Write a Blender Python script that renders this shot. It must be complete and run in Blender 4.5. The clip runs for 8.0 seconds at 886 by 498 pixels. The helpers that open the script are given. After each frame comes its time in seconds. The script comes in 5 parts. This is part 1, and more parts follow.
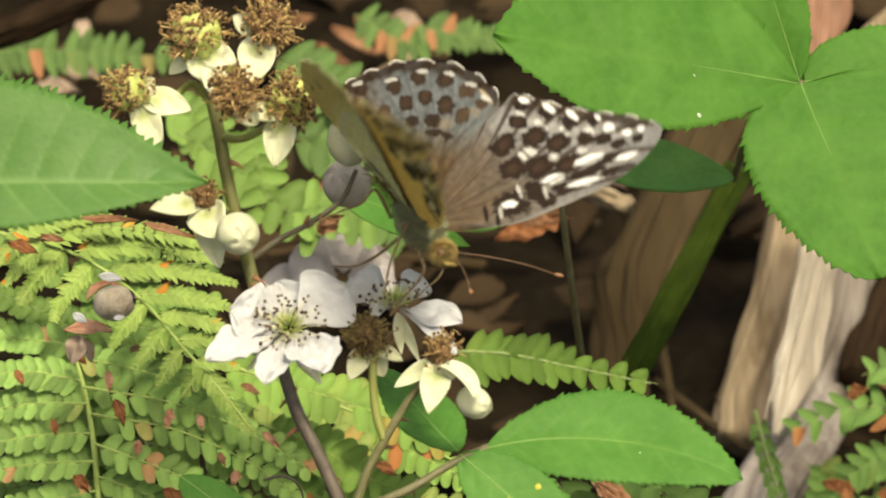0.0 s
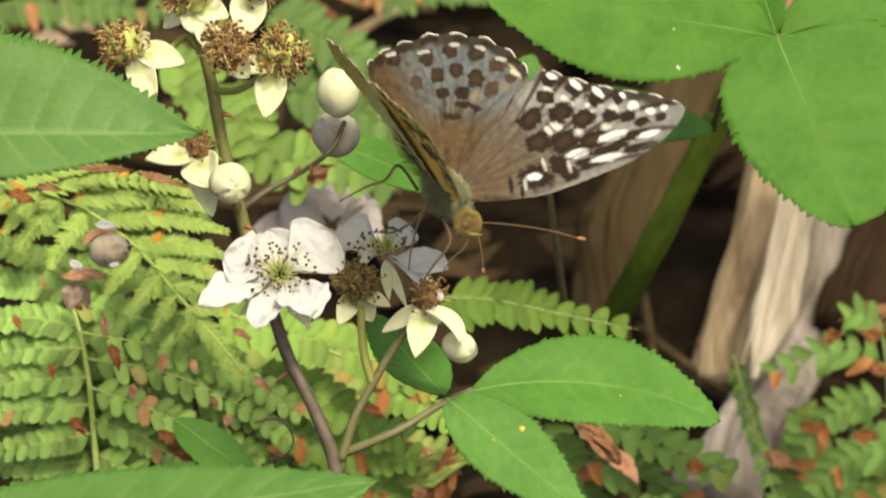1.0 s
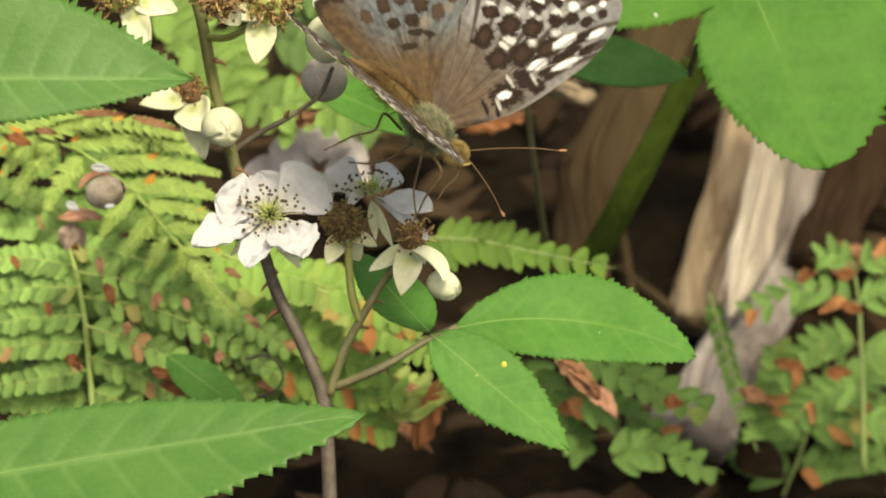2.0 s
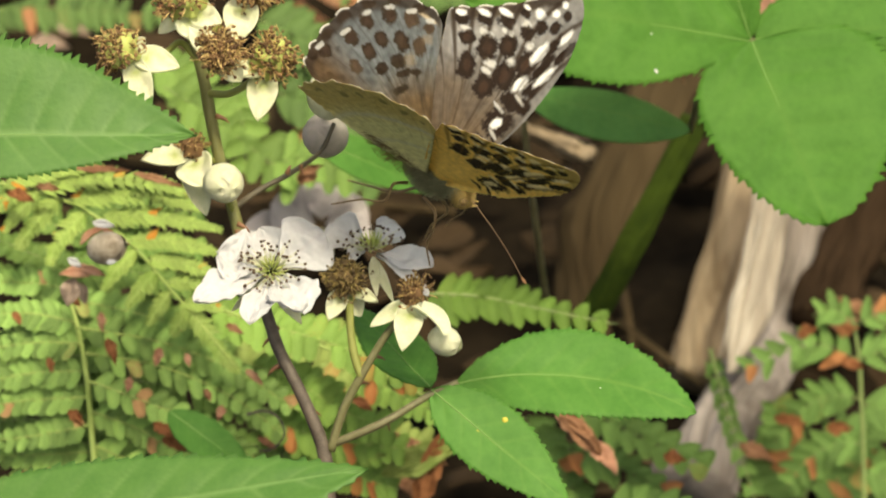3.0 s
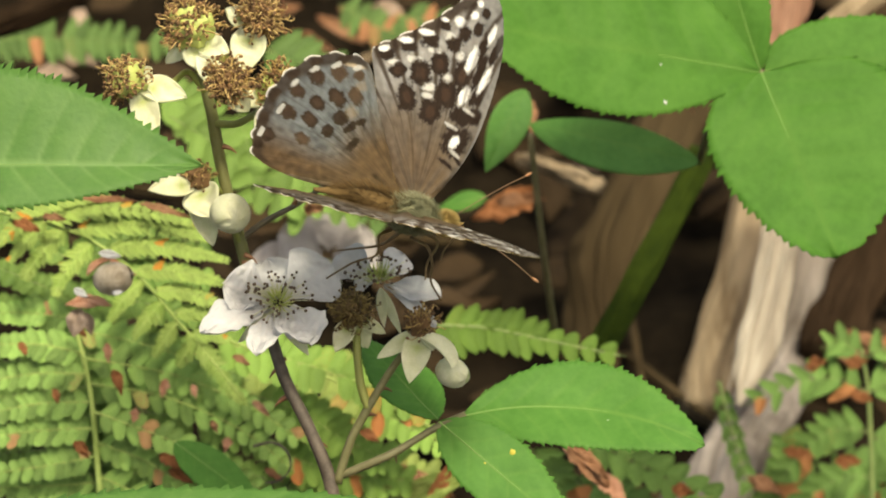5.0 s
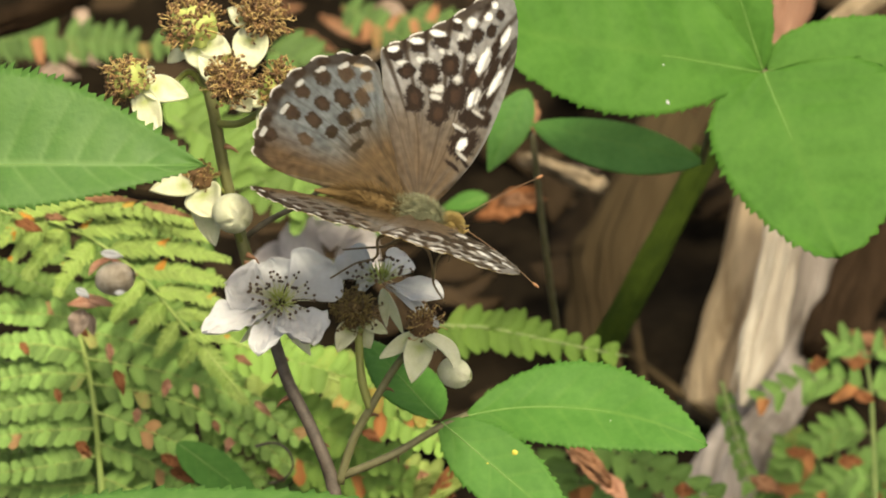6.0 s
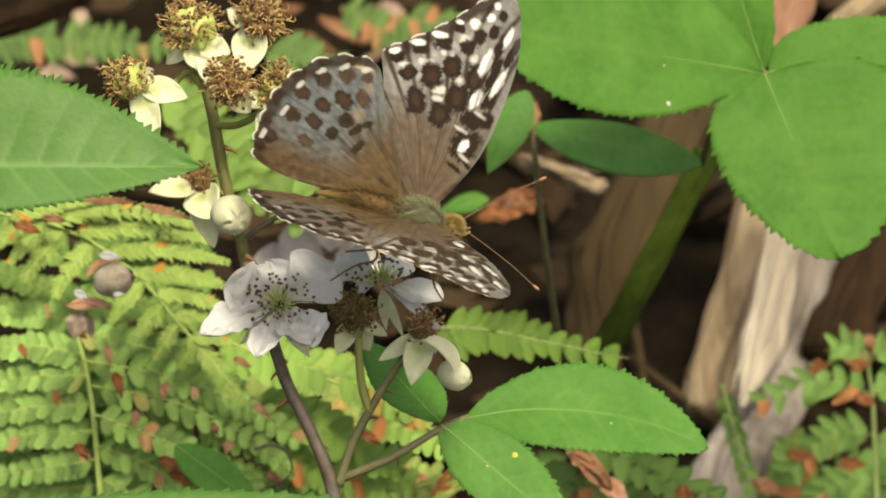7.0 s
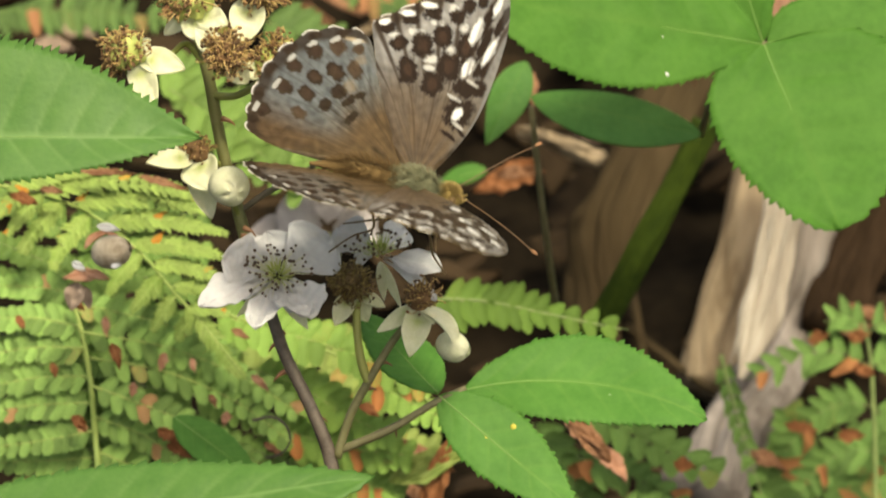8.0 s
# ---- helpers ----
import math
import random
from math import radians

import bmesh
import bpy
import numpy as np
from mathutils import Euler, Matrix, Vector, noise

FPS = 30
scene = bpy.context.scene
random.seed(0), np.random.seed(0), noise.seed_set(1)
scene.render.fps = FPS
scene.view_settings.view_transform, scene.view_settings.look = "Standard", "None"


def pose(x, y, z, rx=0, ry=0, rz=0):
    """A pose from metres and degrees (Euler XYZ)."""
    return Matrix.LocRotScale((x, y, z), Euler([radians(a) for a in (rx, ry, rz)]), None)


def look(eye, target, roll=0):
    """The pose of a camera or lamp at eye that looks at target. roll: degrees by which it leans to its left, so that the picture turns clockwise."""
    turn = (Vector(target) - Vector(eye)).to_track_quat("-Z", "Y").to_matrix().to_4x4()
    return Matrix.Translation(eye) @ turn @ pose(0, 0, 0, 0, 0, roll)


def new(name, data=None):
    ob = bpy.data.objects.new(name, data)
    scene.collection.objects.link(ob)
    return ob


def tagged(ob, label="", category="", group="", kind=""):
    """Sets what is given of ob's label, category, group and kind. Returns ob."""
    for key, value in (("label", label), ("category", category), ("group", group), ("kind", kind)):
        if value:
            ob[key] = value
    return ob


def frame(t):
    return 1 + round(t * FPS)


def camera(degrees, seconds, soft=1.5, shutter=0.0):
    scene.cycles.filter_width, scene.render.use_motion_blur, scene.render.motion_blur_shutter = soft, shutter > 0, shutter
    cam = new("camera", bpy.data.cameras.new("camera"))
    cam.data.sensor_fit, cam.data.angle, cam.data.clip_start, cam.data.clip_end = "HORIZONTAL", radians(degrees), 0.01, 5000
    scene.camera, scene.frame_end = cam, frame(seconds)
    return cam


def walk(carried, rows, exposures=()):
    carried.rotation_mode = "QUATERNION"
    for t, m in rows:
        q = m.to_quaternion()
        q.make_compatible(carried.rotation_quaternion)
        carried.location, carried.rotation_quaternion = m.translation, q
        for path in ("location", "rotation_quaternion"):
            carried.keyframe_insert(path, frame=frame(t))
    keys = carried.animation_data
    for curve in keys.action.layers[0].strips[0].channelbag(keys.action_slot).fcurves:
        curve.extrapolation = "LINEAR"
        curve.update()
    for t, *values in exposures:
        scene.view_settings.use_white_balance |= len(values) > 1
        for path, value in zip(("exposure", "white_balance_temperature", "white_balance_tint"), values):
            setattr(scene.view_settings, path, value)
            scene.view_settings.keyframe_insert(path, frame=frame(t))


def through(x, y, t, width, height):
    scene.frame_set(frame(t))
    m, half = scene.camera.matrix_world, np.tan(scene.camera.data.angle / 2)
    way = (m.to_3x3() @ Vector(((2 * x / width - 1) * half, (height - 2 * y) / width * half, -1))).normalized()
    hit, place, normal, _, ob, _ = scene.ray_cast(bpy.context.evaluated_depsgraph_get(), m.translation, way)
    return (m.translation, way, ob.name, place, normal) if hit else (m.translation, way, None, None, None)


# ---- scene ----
# ---- camera ----
# Subject frame: A across, V up the slope of the view, W back towards the camera.
PITCH = radians(30)
CENTRE = Vector((0, 0, 0.16))
ACROSS = Vector((1, 0, 0))
RISE = Vector((0, math.sin(PITCH), math.cos(PITCH)))
NEAR = Vector((0, -math.cos(PITCH), math.sin(PITCH)))
REACH = 1.2          # metres from the lens to the flowers
UNIT = 0.000095      # one step of the planning grid, 0.095 mm
cam = camera(7.103, 8.0, soft=1.9, shutter=0.5)
cam.data.dof.use_dof, cam.data.dof.focus_distance, cam.data.dof.aperture_fstop = True, 1.186, 43.0
walk(cam, [
    (0.0, look((0.0, -0.9847, 0.72852), (-0.003202, 0.001577, 0.162732), -0.105)),
    (0.5, look((0.0, -0.99547, 0.73473), (-0.002325, 0.000848, 0.161469), -0.118)),
    (1.0, look((0.0, -1.01423, 0.74557), (-0.000975, -0.002615, 0.155471), -0.083)),
    (1.5, look((0.0, -1.03703, 0.75873), (0.000844, -0.005937, 0.149716), -0.054)),
    (1.7, look((0.0, -1.0434, 0.76241), (0.00124, -0.007058, 0.147775), -0.04)),
    (2.1, look((0.0, -1.04973, 0.76606), (0.001631, -0.007581, 0.14687), -0.04)),
    (2.8, look((0.0, -1.05132, 0.76698), (0.001634, -0.003892, 0.153259), -0.04)),
    (3.0, look((0.0, -1.05104, 0.76682), (0.001442, -0.00283, 0.155099), -0.036)),
    (3.5, look((0.0, -1.05002, 0.76623), (0.001027, -0.000815, 0.158589), 0.02)),
    (4.0, look((0.0, -1.04803, 0.76508), (0.000672, -0.000177, 0.159693), 0.046)),
    (4.5, look((0.0, -1.04669, 0.76431), (0.000343, -0.00018, 0.159689), 0.065)),
    (6.0, look((0.0, -1.04529, 0.7635), (-0.000265, -0.00017, 0.159706), 0.069)),
    (6.5, look((0.0, -1.04277, 0.76204), (-0.000329, -9e-05, 0.159844), 0.087)),
    (7.0, look((0.0, -1.04111, 0.76108), (-0.000223, -1.9e-05, 0.159967), 0.079)),
    (7.5, look((0.0, -1.03923, 0.76), (-0.0, 0.0, 0.16), 0.0)),
    (8.0, look((0.0, -1.03885, 0.75978), (6.2e-05, -0.002443, 0.155768), 0.063)),
], exposures=[(0.0, 0.52, 8150, 0), (8.0, 0.49, 8150, 0)])


# ---- light ----
world = bpy.data.worlds.new("sky")
scene.world = world
world.use_nodes = True
wn = world.node_tree
sky = wn.nodes.new("ShaderNodeTexSky")
sky.sky_type, sky.sun_disc, sky.sun_elevation, sky.sun_rotation = "NISHITA", False, radians(64.4), radians(153)
sky.dust_density, sky.ozone_density = 6.0, 0.6
wn.links.new(sky.outputs[0], wn.nodes["Background"].inputs[0])
wn.nodes["Background"].inputs[1].default_value = 0.165
sun = new("sun", bpy.data.lights.new("sun", "SUN"))
sun.data.energy, sun.data.angle, sun.data.color = 2.45, radians(8), (1.0, 0.97, 0.91)
sun.matrix_world = look((0.40, -0.78, 1.83), (0, 0, 0))


# ---- small tools ----
def P(a, b, w=0.0):
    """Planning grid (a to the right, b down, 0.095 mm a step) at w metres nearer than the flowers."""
    k = (REACH - w) / REACH * UNIT
    return CENTRE + ACROSS * ((a - 784) * k) + RISE * ((441 - b) * k) + NEAR * w


def L(u, v, w):
    """A direction of the subject frame."""
    return (ACROSS * u + RISE * v + NEAR * w).normalized()


def mesh(name, verts, faces, smooth=True):
    me = bpy.data.meshes.new(name)
    me.from_pydata([tuple(v) for v in verts], [], faces)
    if smooth:
        me.shade_smooth()
    return me


def part(name, data, material, parent=None, label=""):
    ob = new(name, data)
    if not data.materials:
        data.materials.append(material)
    ob.parent = parent
    return tagged(ob, label)


def thing(name, label, category, group="", at=None):
    ob = tagged(new(name), label, category, group)
    ob.empty_display_size = 0.002
    if at is not None:
        ob.location = at
    return ob


def paint(me, name, values):
    layer = me.attributes.new(name, "FLOAT", "POINT")
    layer.data.foreach_set("value", np.asarray(values, dtype=np.float32))


class Build:
    """Collects vertices, faces and one tone a vertex."""
    def __init__(self):
        self.v, self.f, self.t = [], [], []

    def add(self, verts, faces, tone=0.0):
        o = len(self.v)
        self.v += [Vector(p) for p in verts]
        self.f += [tuple(i + o for i in f) for f in faces]
        self.t += list(tone) if hasattr(tone, "__len__") else [tone] * len(verts)

    def done(self, name, origin=None):
        vs = self.v if origin is None else [p - origin for p in self.v]
        me = mesh(name, vs, self.f)
        paint(me, "tone", self.t)
        return me


def spline(pts, n):
    """Catmull-Rom through the points, n samples."""
    pts = [Vector(p) for p in pts]
    q = [pts[0] * 2 - pts[1]] + pts + [pts[-1] * 2 - pts[-2]]
    out = []
    for i in range(n):
        x = i / (n - 1) * (len(pts) - 1)
        k = min(int(x), len(pts) - 2)
        t = x - k
        a, b, c, d = q[k:k + 4]
        out.append(0.5 * (2 * b + (c - a) * t + (2 * a - 5 * b + 4 * c - d) * t * t + (3 * b - a - 3 * c + d) * t ** 3))
    return out


def tube(bld, pts, r0, r1, sides=8, n=None, rough=0.0, tone=0.0, squash=1.0, bulge=None, streak=False):
    n = n or max(4, len(pts) * 4)
    line = spline(pts, n)
    up = Vector((0.31, 0.52, 0.79))
    verts, tones = [], []
    for i, p in enumerate(line):
        d = (line[min(i + 1, n - 1)] - line[max(i - 1, 0)]).normalized()
        s = d.cross(up).normalized()
        h = s.cross(d)
        t = i / (n - 1)
        r = r0 + (r1 - r0) * t
        if bulge:
            r *= bulge(t)
        for j in range(sides):
            a = 2 * math.pi * j / sides
            k = r
            if rough:
                k *= 1 + rough * noise.noise(Vector((math.cos(a) * 1.7, math.sin(a) * 1.7, t * 5 + r0 * 900)))
                k *= 1 + rough * 0.7 * noise.noise(Vector((math.cos(a) * 5, math.sin(a) * 5, t * 3 + 7)))
            verts.append(p + (s * math.cos(a) + h * math.sin(a) * squash) * k)
            if streak:
                g = noise.noise(Vector((math.cos(a) * 4.5, math.sin(a) * 4.5, t * 1.6))) + 0.6 * noise.noise(Vector((math.cos(a) * 13, math.sin(a) * 13, t * 2.5)))
                tones.append(min(1.0, max(0.0, 0.15 + 0.9 * g)))
            else:
                tones.append(tone)
    faces = [(i * sides + j, i * sides + (j + 1) % sides, (i + 1) * sides + (j + 1) % sides, (i + 1) * sides + j)
             for i in range(n - 1) for j in range(sides)]
    faces += [tuple(reversed(range(sides))), tuple((n - 1) * sides + j for j in range(sides))]
    bld.add(verts, faces, tones)


def ovate(t):
    return math.sin(math.pi * min(1, t) ** 0.82) ** 0.85 * (1 - 0.18 * t)


def blade(bld, base, tip, wl, wr, normal, n=96, m=10, teeth=0, tooth=0.08, fold=0.10, bend=0.0, wave=0.0, veins=7, profile=ovate, thick=0.00022, seed=0.0, cup=0.0, arc=0.0, ragged=0.0):
    """A leaf, sepal or petal: a thin shell of two skins from base to tip, wl and wr its half widths."""
    base, tip = Vector(base), Vector(tip)
    a = tip - base
    length = a.length
    a.normalize()
    s = Vector(normal).cross(a).normalized()
    up = a.cross(s)
    top, tone = [], []
    for i in range(n + 1):
        t = i / n
        f = max(profile(t), 0.012)
        for j in range(-m, m + 1):
            c = j / m
            half = (wl if c < 0 else wr) * f
            out = abs(c)
            shift = 0.0
            if teeth and abs(j) == m and 0.03 < t < 0.99:
                ph = (t * teeth + (0.37 if c < 0 else 0)) % 1
                big = 1 + 0.5 * math.sin(int(t * teeth) * 2.1 + seed)
                out += tooth * ph * big / max(f, 0.25)
                shift = tooth * 0.55 * half * ph
            x = half * out * (1 if c > 0 else -1)
            vein = 0.0
            if veins:
                q = (t * veins - abs(c) * 1.25 * (1 - 0.3 * t) + (0.25 if c < 0 else 0)) % 1
                vein = max(0.0, 1 - abs(q - 0.5) * 9) * 0.6 * (1 - abs(c) * 0.55)
                if j == 0:
                    vein = 1.0
            z = fold * abs(c) * half + cup * c * c * half - bend * length * t * t
            z += wave * noise.noise(Vector((t * 3.1 + seed, c * 1.6, seed))) * (wl + wr) * 0.5
            if ragged:
                z += 0.16 * ragged * noise.noise(Vector((t * 9 + seed, c * 6, seed + 3))) * (wl + wr)
                x *= 1 + 0.45 * ragged * noise.noise(Vector((t * 7, seed + (5 if c > 0 else 0), 0))) * abs(c)
            if veins:
                bulge = (t * veins - abs(c) * 1.25 * (1 - 0.3 * t) + (0.25 if c < 0 else 0)) % 1
                z += 0.013 * (wl + wr) * (math.sin(math.pi * ((bulge + 0.5) % 1)) - 0.6) * min(1, abs(c) * 4) * (1 - abs(c))
            if ragged:
                shift += ragged * 0.12 * length * t * t * noise.noise(Vector((c * 3.5, seed, 9)))
            top.append(base + a * (length * t + shift) - s * (x - arc * 4 * t * (1 - t)) + up * z)
            tone.append(vein)
    cols = 2 * m + 1
    size = len(top)
    under = [p - up * thick for p in top]
    faces = []
    for i in range(n):
        for j in range(cols - 1):
            q = (i * cols + j, i * cols + j + 1, (i + 1) * cols + j + 1, (i + 1) * cols + j)
            faces.append(q)
            faces.append(tuple(k + size for k in reversed(q)))
        for j in (0, cols - 1):
            q = (i * cols + j, (i + 1) * cols + j, (i + 1) * cols + j + size, i * cols + j + size)
            faces.append(q if j == 0 else tuple(reversed(q)))
    bld.add(top + under, faces, tone + [v * 0.6 for v in tone])
    return [top[i * cols + m] + up * 0.00004 for i in range(n + 1)]


# ---- materials ----
def material(name, low, high, scale=300.0, rough=0.6, bump=0.15, spec=0.4, tone=None, tone_amount=0.6, through=0.0, fine=6.0,
             island=None, stretch=None, metal=0.0, rare=None, rare_share=0.1, random_object=0.0, grain=None):
    """Two-scale noise between two colours; tone: colour laid in by the tone of the vertices; rare: colour of some islands."""
    m = bpy.data.materials.new(name)
    m.use_nodes = True
    t = m.node_tree
    b = t.nodes["Principled BSDF"]
    co = t.nodes.new("ShaderNodeTexCoord")
    src = co.outputs["Object"]
    if stretch:
        mp = t.nodes.new("ShaderNodeMapping")
        if grain is not None:
            mp.vector_type = "TEXTURE"
            mp.inputs["Rotation"].default_value = (radians(grain), 0, 0)
        mp.inputs["Scale"].default_value = stretch
        t.links.new(src, mp.inputs[0])
        src = mp.outputs[0]
    n1, n2 = t.nodes.new("ShaderNodeTexNoise"), t.nodes.new("ShaderNodeTexNoise")
    n1.inputs["Scale"].default_value, n2.inputs["Scale"].default_value = scale, scale * fine
    n1.inputs["Detail"].default_value, n2.inputs["Detail"].default_value = 4, 3
    for nd in (n1, n2):
        t.links.new(src, nd.inputs["Vector"])
    add = t.nodes.new("ShaderNodeMath")
    add.operation = "MULTIPLY_ADD"
    t.links.new(n2.outputs[0], add.inputs[0])
    add.inputs[1].default_value = 0.5
    t.links.new(n1.outputs[0], add.inputs[2])
    ramp = t.nodes.new("ShaderNodeMapRange")
    ramp.inputs[1].default_value, ramp.inputs[2].default_value = 0.5, 1.0
    t.links.new(add.outputs[0], ramp.inputs[0])
    fac = ramp.outputs[0]
    if island is not None:
        geo = t.nodes.new("ShaderNodeNewGeometry")
    if island is not None:
        mx = t.nodes.new("ShaderNodeMath")
        mx.operation = "MULTIPLY_ADD"
        t.links.new(geo.outputs["Random Per Island"], mx.inputs[0])
        mx.inputs[1].default_value = island
        sub = t.nodes.new("ShaderNodeMath")
        sub.operation = "MULTIPLY_ADD"
        t.links.new(fac, sub.inputs[0])
        sub.inputs[1].default_value = 1 - island
        sub.inputs[2].default_value = 0
        t.links.new(sub.outputs[0], mx.inputs[2])
        fac = mx.outputs[0]
    mix = t.nodes.new("ShaderNodeMix")
    mix.data_type = "RGBA"
    t.links.new(fac, mix.inputs[0])
    mix.inputs[6].default_value, mix.inputs[7].default_value = (*low, 1), (*high, 1)
    col = mix.outputs[2]
    if rare is not None:
        cut = t.nodes.new("ShaderNodeMapRange")
        cut.inputs[1].default_value, cut.inputs[2].default_value = 1 - rare_share, 1 - rare_share * 0.7
        wob = t.nodes.new("ShaderNodeMath")
        wob.operation = "MULTIPLY_ADD"
        t.links.new(n1.outputs[0], wob.inputs[0])
        wob.inputs[1].default_value = 0.165
        sh = t.nodes.new("ShaderNodeMath")
        sh.operation = "SUBTRACT"
        oi0 = t.nodes.new("ShaderNodeObjectInfo")
        t.links.new(oi0.outputs["Random"], sh.inputs[0])
        sh.inputs[1].default_value = 0.06
        t.links.new(sh.outputs[0], wob.inputs[2])
        t.links.new(wob.outputs[0], cut.inputs[0])
        mr = t.nodes.new("ShaderNodeMix")
        mr.data_type = "RGBA"
        t.links.new(cut.outputs[0], mr.inputs[0])
        t.links.new(col, mr.inputs[6])
        mr.inputs[7].default_value = (*rare, 1)
        col = mr.outputs[2]
    if tone is not None:
        at = t.nodes.new("ShaderNodeAttribute")
        at.attribute_name = "tone"
        am = t.nodes.new("ShaderNodeMath")
        am.operation = "MULTIPLY"
        t.links.new(at.outputs["Fac"], am.inputs[0])
        am.inputs[1].default_value = tone_amount
        m3 = t.nodes.new("ShaderNodeMix")
        m3.data_type = "RGBA"
        t.links.new(am.outputs[0], m3.inputs[0])
        t.links.new(col, m3.inputs[6])
        m3.inputs[7].default_value = (*tone, 1)
        col = m3.outputs[2]
    if random_object:
        oi = t.nodes.new("ShaderNodeObjectInfo")
        hv = t.nodes.new("ShaderNodeHueSaturation")
        mr2 = t.nodes.new("ShaderNodeMapRange")
        mr2.inputs[3].default_value, mr2.inputs[4].default_value = 1 - random_object, 1 + random_object
        t.links.new(oi.outputs["Random"], mr2.inputs[0])
        t.links.new(mr2.outputs[0], hv.inputs["Value"])
        t.links.new(col, hv.inputs["Color"])
        col = hv.outputs[0]
    t.links.new(col, b.inputs["Base Color"])
    b.inputs["Roughness"].default_value = rough
    b.inputs["Specular IOR Level"].default_value = spec
    b.inputs["Metallic"].default_value = metal
    if bump:
        bp = t.nodes.new("ShaderNodeBump")
        bp.inputs["Strength"].default_value = bump
        bp.inputs["Distance"].default_value = 0.0005
        t.links.new(add.outputs[0], bp.inputs["Height"])
        t.links.new(bp.outputs[0], b.inputs["Normal"])
    if through:
        tr = t.nodes.new("ShaderNodeBsdfTranslucent")
        t.links.new(col, tr.inputs[0])
        ms = t.nodes.new("ShaderNodeMixShader")
        ms.inputs[0].default_value = through
        t.links.new(b.outputs[0], ms.inputs[1])
        t.links.new(tr.outputs[0], ms.inputs[2])
        t.links.new(ms.outputs[0], t.nodes["Material Output"].inputs[0])
    return m


LEAF = material("bramble_leaf", (0.054, 0.160, 0.025), (0.091, 0.228, 0.044), 110, 0.55, 0.25, 0.16, tone=(0.20, 0.33, 0.08), tone_amount=0.22, through=0.22)
# a slightly darker green, used for the high leaf
LEAF_DARKER = material("darker_bramble_leaf", (0.046, 0.136, 0.019), (0.076, 0.192, 0.032), 110, 0.6, 0.25, 0.12, tone=(0.15, 0.27, 0.05), tone_amount=0.12, through=0.22)
LEAF_PALE = material("pale_bramble_leaf", (0.058, 0.150, 0.028), (0.087, 0.193, 0.041), 160, 0.5, 0.3, 0.3, tone=(0.24, 0.37, 0.14), tone_amount=0.34, through=0.22)
LEAF_RIB = material("leaf_rib", (0.13, 0.26, 0.06), (0.18, 0.31, 0.085), 300, 0.55, 0.1)
LEAF_DEEP = material("small_bramble_leaf", (0.059, 0.172, 0.030), (0.095, 0.240, 0.050), 150, 0.55, 0.25, 0.22, tone=(0.12, 0.22, 0.04), tone_amount=0.3, through=0.2)
# lit copy of the bracken: sunlight is put into its brighter green
FERN_LIT = material("bracken_lit", (0.21, 0.33, 0.065), (0.33, 0.435, 0.12), 260, 0.55, 0.2, 0.3, through=0.25, rare=(0.45, 0.20, 0.03), rare_share=0.03, random_object=0.18)
FERN = material("bracken", (0.160, 0.300, 0.065), (0.30, 0.460, 0.130), 200, 0.6, 0.2, 0.3, through=0.22, rare=(0.34, 0.20, 0.09), rare_share=0.04, random_object=0.34)
FERN_MID = material("green_bracken", (0.17, 0.31, 0.055), (0.27, 0.42, 0.095), 220, 0.6, 0.2, 0.3, through=0.25, rare=(0.40, 0.16, 0.05), rare_share=0.05, random_object=0.18)
FERN_YELLOW = material("yellowing_bracken", (0.20, 0.30, 0.065), (0.34, 0.41, 0.12), 160, 0.6, 0.2, 0.3, through=0.25, rare=(0.40, 0.20, 0.07), rare_share=0.08, random_object=0.2)
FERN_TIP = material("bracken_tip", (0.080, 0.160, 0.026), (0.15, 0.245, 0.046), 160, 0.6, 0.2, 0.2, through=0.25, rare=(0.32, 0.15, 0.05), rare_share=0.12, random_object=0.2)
# shaded bracken green raised again, to brighten low fronds lying in cast shade
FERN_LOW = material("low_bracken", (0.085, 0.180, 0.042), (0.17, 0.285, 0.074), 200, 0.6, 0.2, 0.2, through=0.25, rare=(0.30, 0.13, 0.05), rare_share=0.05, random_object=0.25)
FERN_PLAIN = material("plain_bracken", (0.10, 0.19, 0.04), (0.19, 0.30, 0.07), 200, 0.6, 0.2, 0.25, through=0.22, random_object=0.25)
# shaded copy of the bracken: shade is put into its darker green
FERN_SHADED = material("shaded_bracken", (0.064, 0.135, 0.034), (0.130, 0.212, 0.058), 200, 0.6, 0.2, 0.25, through=0.2, rare=(0.28, 0.13, 0.06), rare_share=0.07, random_object=0.25)
RIB_DULL = material("dull_bracken_rib", (0.13, 0.19, 0.06), (0.20, 0.26, 0.085), 300, 0.6, 0.1)
FERN_RIB = material("bracken_rib", (0.25, 0.35, 0.085), (0.34, 0.43, 0.125), 300, 0.6, 0.1)
STEM = material("bramble_cane", (0.052, 0.040, 0.031), (0.128, 0.102, 0.080), 500, 0.55, 0.3, tone=(0.26, 0.29, 0.06), tone_amount=1.0)
THORN = material("thorn", (0.16, 0.07, 0.035), (0.22, 0.11, 0.05), 700, 0.45, 0.1)
SEPAL = material("sepal_felt", (0.64, 0.66, 0.44), (0.80, 0.80, 0.64), 500, 0.85, 0.3, 0.2, tone=(0.40, 0.48, 0.12), tone_amount=0.8, through=0.35)
SEPAL_GREY = material("grey_sepal", (0.30, 0.24, 0.17), (0.60, 0.52, 0.42), 250, 0.85, 0.3, 0.2)
SEPAL_DULL = material("dull_sepal", (0.40, 0.40, 0.30), (0.66, 0.58, 0.54), 160, 0.85, 0.3, 0.2, through=0.3)
PETAL = material("petal", (0.64, 0.64, 0.66), (0.74, 0.74, 0.76), 250, 0.65, 0.25, 0.15, tone=(0.66, 0.60, 0.62), tone_amount=0.3, through=0.42)
